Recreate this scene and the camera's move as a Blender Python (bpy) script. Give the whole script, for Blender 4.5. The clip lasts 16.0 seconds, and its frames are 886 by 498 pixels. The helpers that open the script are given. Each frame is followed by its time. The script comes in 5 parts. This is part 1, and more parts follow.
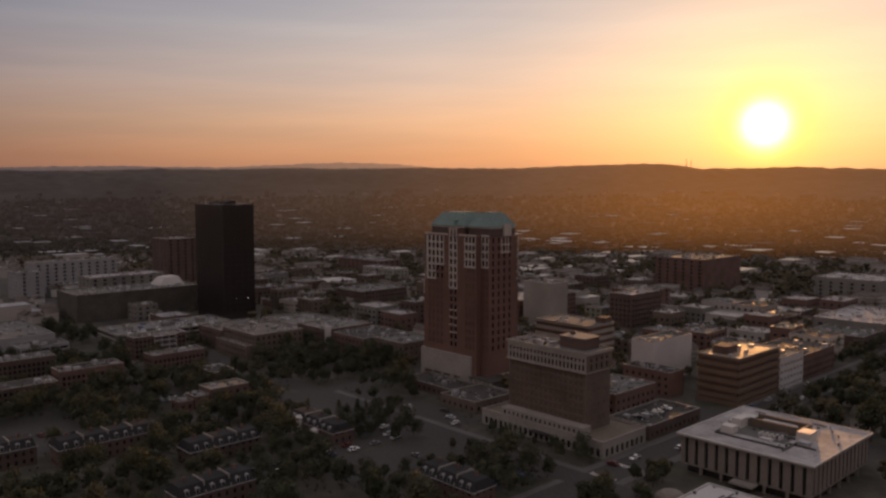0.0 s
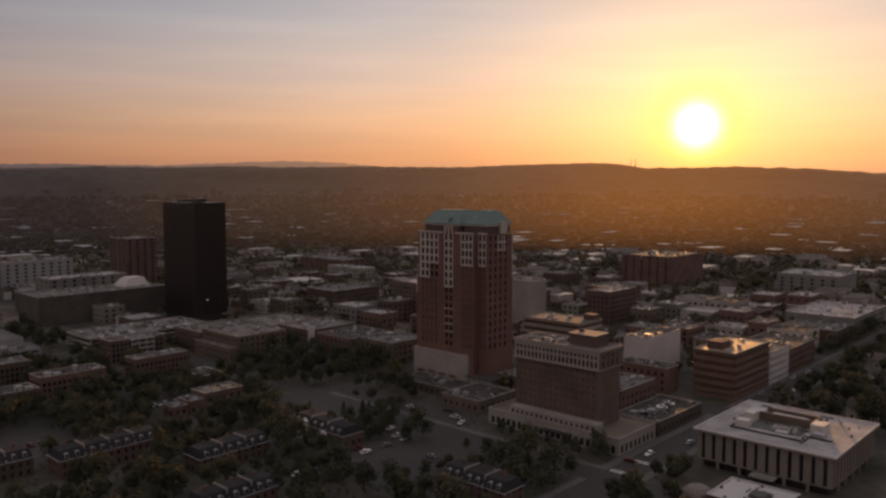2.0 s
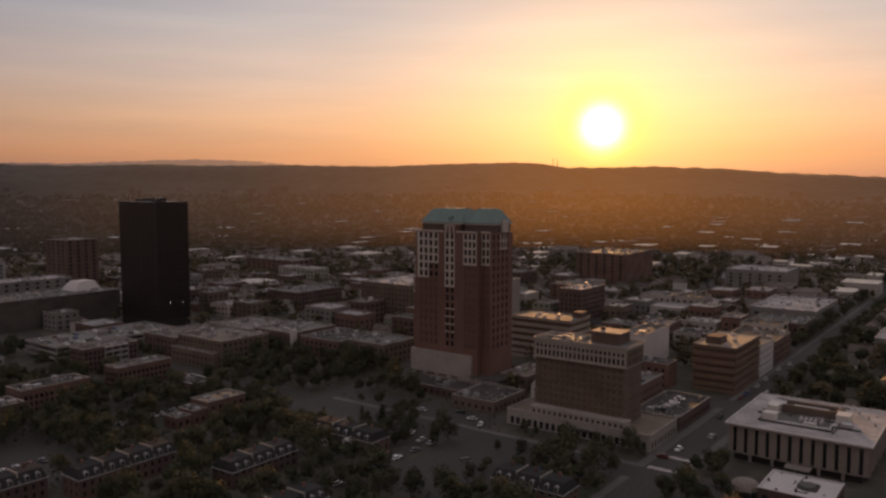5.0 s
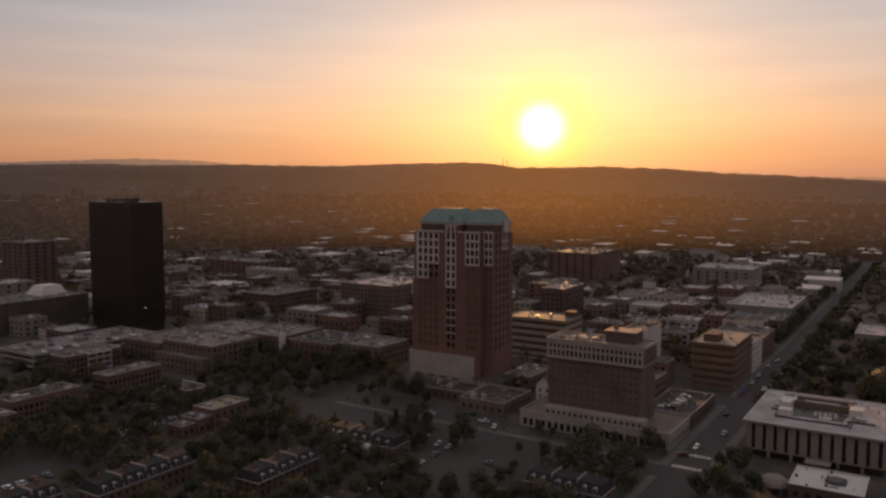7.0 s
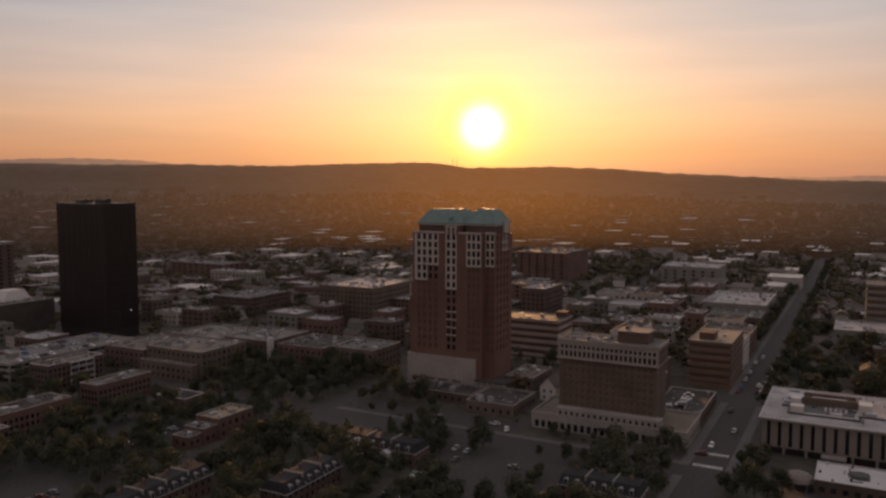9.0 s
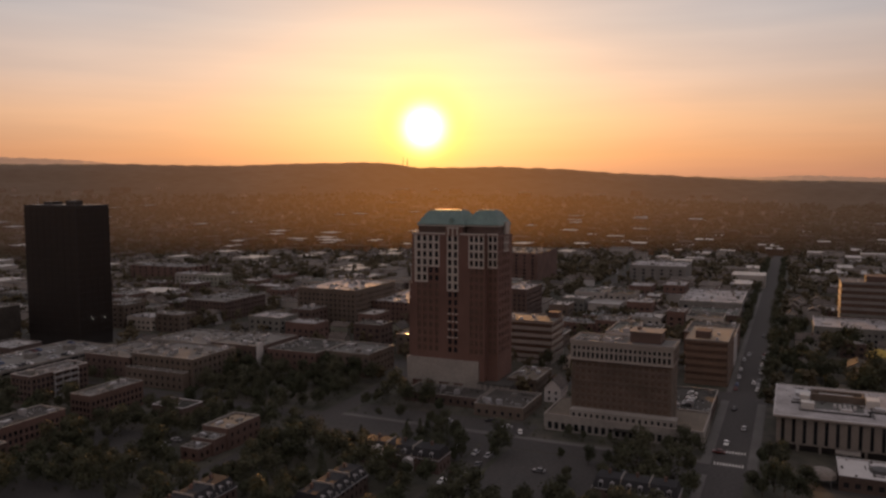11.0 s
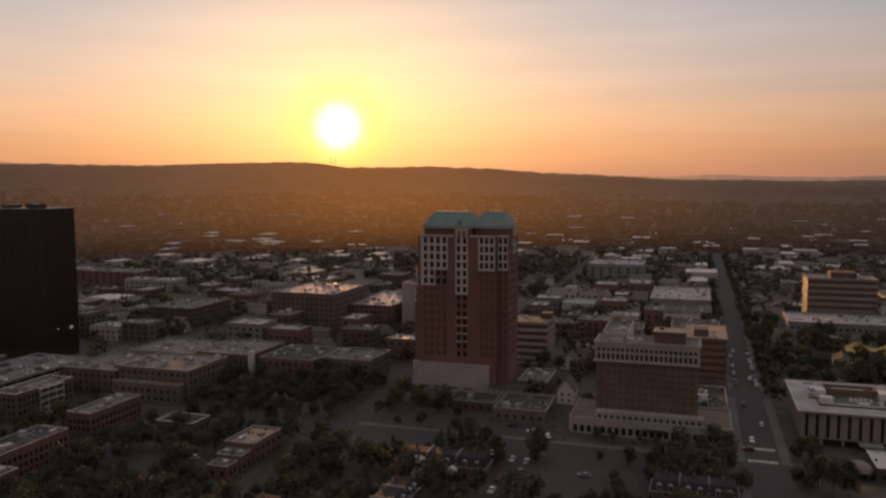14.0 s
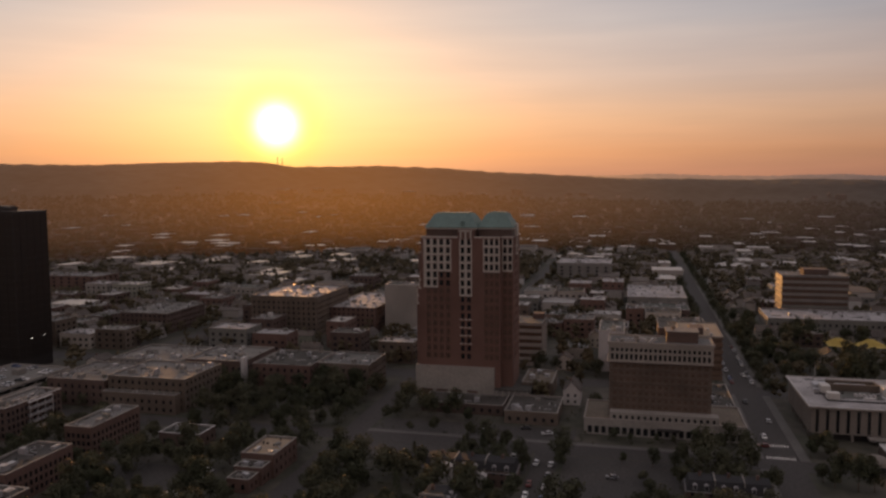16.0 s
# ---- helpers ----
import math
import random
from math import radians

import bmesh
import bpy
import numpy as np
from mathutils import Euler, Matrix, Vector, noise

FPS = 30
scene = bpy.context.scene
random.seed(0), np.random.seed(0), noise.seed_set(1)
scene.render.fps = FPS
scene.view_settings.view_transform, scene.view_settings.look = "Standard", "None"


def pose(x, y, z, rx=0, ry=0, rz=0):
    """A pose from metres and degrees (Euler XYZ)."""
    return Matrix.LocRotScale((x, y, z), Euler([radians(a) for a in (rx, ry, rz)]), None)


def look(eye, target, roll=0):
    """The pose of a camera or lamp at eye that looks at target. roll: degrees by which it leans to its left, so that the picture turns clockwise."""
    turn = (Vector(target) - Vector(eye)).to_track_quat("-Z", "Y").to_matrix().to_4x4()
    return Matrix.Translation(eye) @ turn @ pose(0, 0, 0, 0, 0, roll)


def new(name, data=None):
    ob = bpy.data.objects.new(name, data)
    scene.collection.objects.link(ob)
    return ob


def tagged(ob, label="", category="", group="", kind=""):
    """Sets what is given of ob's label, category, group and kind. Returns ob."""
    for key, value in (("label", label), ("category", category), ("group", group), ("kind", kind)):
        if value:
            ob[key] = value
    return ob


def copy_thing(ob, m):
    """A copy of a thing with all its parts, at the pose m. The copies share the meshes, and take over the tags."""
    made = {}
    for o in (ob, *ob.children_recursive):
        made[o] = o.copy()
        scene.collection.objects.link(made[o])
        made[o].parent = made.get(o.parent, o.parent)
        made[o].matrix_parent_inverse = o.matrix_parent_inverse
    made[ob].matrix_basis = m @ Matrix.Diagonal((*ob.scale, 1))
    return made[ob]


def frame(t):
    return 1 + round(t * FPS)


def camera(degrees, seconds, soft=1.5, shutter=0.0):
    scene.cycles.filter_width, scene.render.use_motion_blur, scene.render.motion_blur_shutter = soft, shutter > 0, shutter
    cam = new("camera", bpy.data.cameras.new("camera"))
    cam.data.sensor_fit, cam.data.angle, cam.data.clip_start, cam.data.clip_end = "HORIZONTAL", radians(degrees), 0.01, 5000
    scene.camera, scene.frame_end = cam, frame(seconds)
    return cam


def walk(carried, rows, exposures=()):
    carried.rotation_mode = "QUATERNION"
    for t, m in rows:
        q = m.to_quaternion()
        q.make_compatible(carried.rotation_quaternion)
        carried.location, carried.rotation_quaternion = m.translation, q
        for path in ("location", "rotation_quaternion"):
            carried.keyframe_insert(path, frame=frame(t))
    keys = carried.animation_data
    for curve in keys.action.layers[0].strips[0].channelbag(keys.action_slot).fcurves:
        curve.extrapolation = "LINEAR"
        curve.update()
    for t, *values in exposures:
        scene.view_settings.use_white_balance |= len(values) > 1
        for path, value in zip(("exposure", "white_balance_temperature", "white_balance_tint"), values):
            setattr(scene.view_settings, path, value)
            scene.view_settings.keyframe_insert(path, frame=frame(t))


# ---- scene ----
cam = camera(58.3, 16.0, soft=2.6)
# seconds, eye x, y, z, yaw, pitch, roll
ROWS = [
    (0, -2.086, 1.677, 99.087, -42.861, -4.580, 0.098),
    (0.5, -6.015, 6.827, 98.873, -43.930, -4.603, 0.078),
    (1, -10.046, 12.247, 98.679, -45.010, -4.623, 0.060),
    (1.5, -14.124, 17.889, 98.503, -46.094, -4.640, 0.043),
    (2, -18.202, 23.712, 98.347, -47.175, -4.654, 0.029),
    (2.5, -22.241, 29.681, 98.208, -48.252, -4.667, 0.016),
    (3, -26.207, 35.768, 98.088, -49.321, -4.677, 0.004),
    (3.5, -30.073, 41.946, 97.985, -50.384, -4.685, -0.005),
    (4, -33.817, 48.196, 97.899, -51.440, -4.692, -0.013),
    (5.2, -42.220, 63.401, 97.760, -53.957, -4.702, -0.025),
    (6.5, -50.295, 80.090, 97.711, -56.677, -4.707, -0.026),
    (7, -53.110, 86.557, 97.719, -57.725, -4.707, -0.024),
    (7.5, -55.770, 93.052, 97.740, -58.775, -4.707, -0.020),
    (8, -58.278, 99.577, 97.776, -59.827, -4.707, -0.014),
    (8.5, -60.643, 106.137, 97.824, -60.880, -4.707, -0.006),
    (9, -62.871, 112.737, 97.886, -61.932, -4.708, 0.004),
    (10.2, -67.710, 128.770, 98.083, -64.448, -4.710, 0.034),
    (11.5, -72.229, 146.510, 98.371, -67.134, -4.719, 0.077),
    (12, -73.780, 153.447, 98.501, -68.151, -4.724, 0.097),
    (12.5, -75.229, 160.449, 98.641, -69.160, -4.731, 0.119),
    (13, -76.571, 167.512, 98.790, -70.163, -4.740, 0.142),
    (13.5, -77.798, 174.632, 98.948, -71.163, -4.751, 0.167),
    (14, -78.899, 181.801, 99.115, -72.167, -4.764, 0.194),
    (14.5, -79.857, 189.008, 99.290, -73.185, -4.779, 0.223),
    (15, -80.651, 196.236, 99.473, -74.229, -4.797, 0.253),
    (15.5, -81.254, 203.466, 99.663, -75.316, -4.818, 0.285),
    (16, -81.632, 210.675, 99.860, -76.467, -4.841, 0.319),
]
walk(cam, [(t, pose(x, y, z, 90 + pitch, roll, yaw)) for t, x, y, z, yaw, pitch, roll in ROWS])

# ---- world and sun ----
SUN_AZ, SUN_EL = radians(25.25), radians(4.0)
SUN_DIR = Vector((math.cos(SUN_AZ) * math.cos(SUN_EL), math.sin(SUN_AZ) * math.cos(SUN_EL), math.sin(SUN_EL)))


class Nodes:
    """A small wrapper that builds shader nodes."""

    def __init__(self, tree, empty=True):
        self.tree = tree
        if empty:
            tree.nodes.clear()

    def add(self, kind, **sets):
        node = self.tree.nodes.new(kind)
        for key, value in sets.items():
            if key == "operation":
                node.operation = value
            elif key == "blend_type":
                node.blend_type = value
            elif key == "data_type":
                node.data_type = value
        return node

    def link(self, a, b):
        self.tree.links.new(a, b)

    def math(self, op, a, b=None, clamp=False):
        node = self.add("ShaderNodeMath", operation=op)
        node.use_clamp = clamp
        for i, v in enumerate((a, b)):
            if v is None:
                continue
            if isinstance(v, (int, float)):
                node.inputs[i].default_value = v
            else:
                self.link(v, node.inputs[i])
        return node.outputs[0]

    def ramp(self, fac, stops, mode="LINEAR"):
        node = self.add("ShaderNodeValToRGB")
        cr = node.color_ramp
        cr.interpolation = mode
        while len(cr.elements) < len(stops):
            cr.elements.new(0.5)
        for e, (p, c) in zip(cr.elements, stops):
            e.position, e.color = p, (*c, 1)
        self.link(fac, node.inputs[0])
        return node.outputs[0]

    def mix(self, fac, a, b, blend="MIX"):
        node = self.add("ShaderNodeMix", data_type="RGBA", blend_type=blend)
        for sock, v in ((node.inputs[0], fac), (node.inputs[6], a), (node.inputs[7], b)):
            if isinstance(v, (int, float)):
                sock.default_value = v
            elif isinstance(v, tuple):
                sock.default_value = (*v, 1)
            else:
                self.link(v, sock)
        return node.outputs[2]


def make_world():
    world = bpy.data.worlds.new("evening_sky")
    scene.world = world
    world.use_nodes = True
    n = Nodes(world.node_tree)
    out = n.add("ShaderNodeOutputWorld")
    bg = n.add("ShaderNodeBackground")
    coord = n.add("ShaderNodeTexCoord")
    split = n.add("ShaderNodeSeparateXYZ")
    n.link(coord.outputs["Generated"], split.inputs[0])
    # elevation ramp of the hazy evening sky: 0 at the horizon, 1 at 45 degrees
    up = n.math("DIVIDE", split.outputs[2], 0.7071, clamp=True)
    base = n.ramp(up, [(0.0, (0.55, 0.245, 0.15)), (0.05, (0.655, 0.31, 0.168)), (0.11, (0.69, 0.405, 0.265)),
                       (0.18, (0.61, 0.45, 0.385)), (0.27, (0.48, 0.435, 0.44)), (0.36, (0.33, 0.33, 0.39)),
                       (0.6, (0.68, 0.61, 0.595)), (1.0, (0.69, 0.62, 0.605))])
    # the half of the sky away from the sun is much dimmer at sunset
    dot = n.add("ShaderNodeVectorMath", operation="DOT_PRODUCT")
    n.link(coord.outputs["Generated"], dot.inputs[0])
    dot.inputs[1].default_value = SUN_DIR
    d = dot.outputs["Value"]
    side = n.ramp(n.math("MULTIPLY_ADD", d, 0.5), [(0.0, (0.76, 0.68, 0.68)), (0.5, (0.70, 0.66, 0.68)), (0.80, (0.46, 0.48, 0.58)), (0.90, (0.76, 0.78, 0.83)), (0.96, (0.97, 0.98, 1.0)), (1.0, (1.0, 1.0, 1.0))])
    side.node.inputs[0].links[0].from_node.inputs[2].default_value = 0.5
    sky = n.mix(1.0, base, side, "MULTIPLY")
    dpos = n.math("MAXIMUM", d, 0.0)
    glow = n.mix(1.0, n.math("POWER", dpos, 34), (0.115, 0.070, 0.045), "MULTIPLY")
    sky = n.mix(1.0, sky, glow, "ADD")
    for power, weight, colour in ((150, 0.34, (1.0, 0.66, 0.32)), (1000, 1.0, (1.0, 0.78, 0.10)), (4600, 1.0, (3.2, 3.1, 2.7))):
        sky = n.mix(n.math("MULTIPLY", n.math("POWER", dpos, power), weight), sky, colour)
    # thin streaks of high cloud
    stretch = n.add("ShaderNodeMapping")
    n.link(coord.outputs["Generated"], stretch.inputs[0])
    stretch.inputs[3].default_value = (2.2, 2.2, 26.0)
    cloud = n.add("ShaderNodeTexNoise")
    n.link(stretch.outputs[0], cloud.inputs[0])
    cloud.inputs["Scale"].default_value, cloud.inputs["Detail"].default_value = 1.6, 3.0
    veil = n.ramp(cloud.outputs[0], [(0.35, (0.94, 0.95, 0.97)), (0.7, (1.07, 1.05, 1.03))])
    sky = n.mix(1.0, sky, veil, "MULTIPLY")
    nishita = n.add("ShaderNodeTexSky")
    nishita.sky_type, nishita.sun_disc = "NISHITA", False
    nishita.sun_elevation, nishita.sun_rotation = SUN_EL, math.pi / 2 - SUN_AZ
    nishita.dust_density, nishita.air_density = 3.0, 1.2
    sky = n.mix(0.02, sky, nishita.outputs[0], "ADD")
    n.link(sky, bg.inputs[0])
    bg.inputs[1].default_value = 1.0
    n.link(bg.outputs[0], out.inputs[0])


make_world()
sun = new("sun", bpy.data.lights.new("sun", "SUN"))
sun.data.energy, sun.data.angle, sun.data.color = 4.1, radians(0.6), (1.0, 0.45, 0.135)
sun.matrix_world = look(SUN_DIR * 500, (0, 0, 0))


# ---- materials ----
def material(name, colour, rough=0.8, var=0.25, grain=1.5, blotch=0.05, bump=0.0, metal=0.0, spec=0.5, tint=None, per_object=0.0, sheen=0.0, translucent=0.0):
    """A surface with fine grain and broad blotches. grain, blotch: noise scales per metre. tint: a second colour for the blotches."""
    m = bpy.data.materials.new(name)
    m.use_nodes = True
    n = Nodes(m.node_tree)
    out, bsdf, geo = n.add("ShaderNodeOutputMaterial"), n.add("ShaderNodeBsdfPrincipled"), n.add("ShaderNodeNewGeometry")

    def noise_at(scale, detail):
        node = n.add("ShaderNodeTexNoise")
        n.link(geo.outputs["Position"], node.inputs[0])
        node.inputs["Scale"].default_value, node.inputs["Detail"].default_value = scale, detail
        return node.outputs[0]

    fine, broad = noise_at(grain, 3.0), noise_at(blotch, 4.0)
    c = Vector(colour)
    second = tuple(tint) if tint else tuple(c * (1 - var))
    col = n.mix(n.math("MULTIPLY", n.math("SUBTRACT", broad, 0.35), 3.3, clamp=True), tuple(c), second)
    light = n.ramp(fine, [(0.3, (1 - var,) * 3), (0.7, (1 + var,) * 3)])
    col = n.mix(1.0, col, light, "MULTIPLY")
    if per_object:
        info = n.add("ShaderNodeObjectInfo")
        shade = n.ramp(info.outputs["Random"], [(0.0, (1 - per_object, 1 - per_object * 0.8, 1 - per_object * 1.1)), (0.5, (1, 1, 1)), (1.0, (1 + per_object, 1 + per_object * 0.9, 1 + per_object * 0.7))])
        col = n.mix(1.0, col, shade, "MULTIPLY")
    n.link(col, bsdf.inputs["Base Color"])
    bsdf.inputs["Metallic"].default_value = metal
    bsdf.inputs["Specular IOR Level"].default_value = spec
    rr = n.math("MULTIPLY_ADD", broad, 0.25)
    rr.node.inputs[2].default_value = rough - 0.12
    n.link(rr, bsdf.inputs["Roughness"])
    if sheen:
        bsdf.inputs["Sheen Weight"].default_value, bsdf.inputs["Sheen Roughness"].default_value = sheen, 0.5
    if bump:
        b = n.add("ShaderNodeBump")
        b.inputs["Strength"].default_value, b.inputs["Distance"].default_value = 0.6, bump
        n.link(fine, b.inputs["Height"])
        n.link(b.outputs[0], bsdf.inputs["Normal"])
    if translucent:
        tr, mixer = n.add("ShaderNodeBsdfTranslucent"), n.add("ShaderNodeMixShader")
        n.link(col, tr.inputs[0])
        mixer.inputs[0].default_value = translucent
        n.link(bsdf.outputs[0], mixer.inputs[1])
        n.link(tr.outputs[0], mixer.inputs[2])
        n.link(mixer.outputs[0], out.inputs[0])
    else:
        n.link(bsdf.outputs[0], out.inputs[0])
    return m


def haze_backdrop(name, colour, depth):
    """Woods and roofs far behind everything else, with evening haze painted on as emission that is warmer towards the
    sun. depth: how strong that glow is.
    """
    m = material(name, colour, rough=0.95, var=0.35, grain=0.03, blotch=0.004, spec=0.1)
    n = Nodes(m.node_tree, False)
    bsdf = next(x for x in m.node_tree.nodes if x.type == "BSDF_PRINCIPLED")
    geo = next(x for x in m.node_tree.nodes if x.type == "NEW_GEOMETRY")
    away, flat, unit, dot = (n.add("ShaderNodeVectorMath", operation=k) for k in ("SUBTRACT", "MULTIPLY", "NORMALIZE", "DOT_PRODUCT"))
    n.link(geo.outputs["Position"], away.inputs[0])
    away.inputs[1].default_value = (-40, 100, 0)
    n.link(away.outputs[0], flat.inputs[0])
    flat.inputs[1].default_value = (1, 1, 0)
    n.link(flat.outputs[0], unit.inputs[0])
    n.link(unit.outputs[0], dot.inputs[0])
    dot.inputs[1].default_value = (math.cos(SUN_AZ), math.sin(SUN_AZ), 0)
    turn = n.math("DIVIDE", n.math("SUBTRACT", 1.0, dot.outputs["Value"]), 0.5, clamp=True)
    # emitted haze colour by bearing: orange under the sun, dim away from it
    haze_glow = n.ramp(turn, [(0.0, (0.235, 0.084, 0.020)), (0.022, (0.175, 0.066, 0.020)), (0.07, (0.118, 0.050, 0.021)), (0.19, (0.066, 0.034, 0.020)), (0.47, (0.026, 0.017, 0.015)), (0.86, (0.016, 0.011, 0.0115))])
    n.link(haze_glow, bsdf.inputs["Emission Color"])
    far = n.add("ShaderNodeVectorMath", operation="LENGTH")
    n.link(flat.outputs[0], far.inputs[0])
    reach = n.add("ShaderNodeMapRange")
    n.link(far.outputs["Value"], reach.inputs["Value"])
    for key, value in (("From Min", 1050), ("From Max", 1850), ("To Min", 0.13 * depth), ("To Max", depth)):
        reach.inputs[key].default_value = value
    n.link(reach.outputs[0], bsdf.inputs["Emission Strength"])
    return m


BRICK_TOWER = material("tower_brick", (0.125, 0.068, 0.053), 0.85, 0.18, 2.0, 0.08)
BRICK = material("red_brick", (0.118, 0.070, 0.057), 0.88, 0.25, 2.5, 0.1, per_object=0.15)
BRICK_BROWN = material("brown_brick", (0.115, 0.088, 0.070), 0.88, 0.25, 2.5, 0.1, per_object=0.1)
BRICK_DARK = material("dark_brick", (0.084, 0.056, 0.047), 0.88, 0.22, 2.5, 0.1, per_object=0.15)
CREAM = material("cream_stone", (0.37, 0.335, 0.30), 0.8, 0.12, 2.0, 0.08)
HOTEL_STONE = material("hotel_stone", (0.25, 0.225, 0.20), 0.82, 0.15, 2.0, 0.1)
CONCRETE = material("concrete", (0.25, 0.232, 0.21), 0.85, 0.18, 1.5, 0.06)
CONCRETE_DARK = material("weathered_concrete", (0.165, 0.158, 0.15), 0.88, 0.2, 1.5, 0.06, per_object=0.15)
WHITE = material("white_paint", (0.42, 0.405, 0.395), 0.75, 0.1, 1.5, 0.08)
WORN_WHITE = material("worn_white_paint", (0.235, 0.23, 0.235), 0.8, 0.14, 1.5, 0.08)
SIDING = material("house_siding", (0.30, 0.28, 0.26), 0.75, 0.1, 2.0, 0.1, per_object=0.4)
TAN = material("tan_panel", (0.165, 0.145, 0.126), 0.8, 0.14, 1.5, 0.08)
BLACK_GLASS = material("bronze_black_glass", (0.015, 0.012, 0.011), 0.32, 0.1, 0.4, 0.03, spec=0.4)
BLACK_METAL = material("black_mullion", (0.017, 0.014, 0.013), 0.5, 0.15, 1.0, 0.05)
GLASS = material("window_glass", (0.018, 0.020, 0.024), 0.16, 0.2, 0.3, 0.05, spec=0.5, per_object=0.3)
BRONZE = material("bronze_glass", (0.085, 0.055, 0.042), 0.35, 0.15, 0.5, 0.06, spec=0.25)
FRAME = material("window_frame", (0.45, 0.43, 0.40), 0.6, 0.1, 2.0, 0.2)
COPPER = material("green_copper_roof", (0.125, 0.195, 0.18), 0.7, 0.15, 1.2, 0.1, tint=(0.11, 0.165, 0.155))
MEMBRANE = material("white_roof_membrane", (0.33, 0.315, 0.315), 0.8, 0.16, 0.8, 0.12, spec=0.3, tint=(0.21, 0.20, 0.20))
GRAVEL = material("gravel_roof", (0.098, 0.094, 0.09), 0.8, 0.28, 1.2, 0.09, per_object=0.35)
TAR = material("tar_roof", (0.06, 0.056, 0.052), 0.85, 0.3, 1.0, 0.1, spec=0.25, per_object=0.35)
ROOF_GLOSS = material("glossy_roof_coating", (0.24, 0.23, 0.225), 0.34, 0.2, 0.8, 0.1, spec=0.5, tint=(0.16, 0.15, 0.148))
BROWN_ROOF = material("brown_gravel_roof", (0.125, 0.100, 0.074), 0.85, 0.22, 1.2, 0.1, tint=(0.10, 0.082, 0.062))
SHINGLE = material("roof_shingle", (0.085, 0.075, 0.07), 0.9, 0.3, 2.0, 0.15, spec=0.2, per_object=0.4)
SLATE = material("mansard_slate", (0.032, 0.032, 0.034), 0.85, 0.25, 2.2, 0.15, spec=0.15)
METAL = material("galvanised_metal", (0.40, 0.40, 0.41), 0.55, 0.12, 1.5, 0.2, metal=0.7)
ASPHALT = material("asphalt", (0.040, 0.037, 0.035), 0.85, 0.25, 0.9, 0.03, spec=0.3, tint=(0.050, 0.046, 0.044))
LOT = material("parking_asphalt", (0.040, 0.038, 0.036), 0.85, 0.25, 0.8, 0.05, spec=0.3, tint=(0.052, 0.048, 0.045))
PAVING = material("pavement_concrete", (0.095, 0.09, 0.085), 0.85, 0.2, 1.2, 0.06)
EARTH = material("town_ground", (0.058, 0.051, 0.040), 0.92, 0.4, 0.15, 0.03, tint=(0.032, 0.035, 0.022))
PAINT = material("road_paint", (0.55, 0.54, 0.50), 0.7, 0.2, 1.2, 0.3)
LEAF = material("tree_leaves", (0.060, 0.060, 0.040), 0.8, 0.4, 0.35, 0.05, spec=0.1, tint=(0.048, 0.053, 0.034), per_object=0.3, translucent=0.18)
# leaf colour lightened and warmed to imitate haze over the mid-distance trees
LEAF_MID = material("haze_lightened_leaves", (0.125, 0.102, 0.064), 0.8, 0.35, 0.3, 0.04, spec=0.15, tint=(0.088, 0.080, 0.052), translucent=0.38)
BARK = material("tree_bark", (0.09, 0.07, 0.05), 0.9, 0.3, 3.0, 0.4)
YELLOW = material("yellow_fabric", (0.50, 0.37, 0.09), 0.7, 0.08, 1.0, 0.2, translucent=0.3)
# these six emit a painted haze glow on top of their own colour
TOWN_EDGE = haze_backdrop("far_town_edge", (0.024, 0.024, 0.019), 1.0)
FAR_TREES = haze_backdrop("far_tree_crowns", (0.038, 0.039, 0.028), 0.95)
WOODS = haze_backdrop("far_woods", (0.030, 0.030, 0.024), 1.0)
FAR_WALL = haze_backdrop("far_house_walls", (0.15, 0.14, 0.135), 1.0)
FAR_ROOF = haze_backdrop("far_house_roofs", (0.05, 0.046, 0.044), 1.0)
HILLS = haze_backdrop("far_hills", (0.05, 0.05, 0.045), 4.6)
LAMP = material("lamp_glow", (0.8, 0.8, 0.75))
lamp_bsdf = next(x for x in LAMP.node_tree.nodes if x.type == "BSDF_PRINCIPLED")
lamp_bsdf.inputs["Emission Color"].default_value, lamp_bsdf.inputs["Emission Strength"].default_value = (1.0, 0.93, 0.77, 1), 3.0


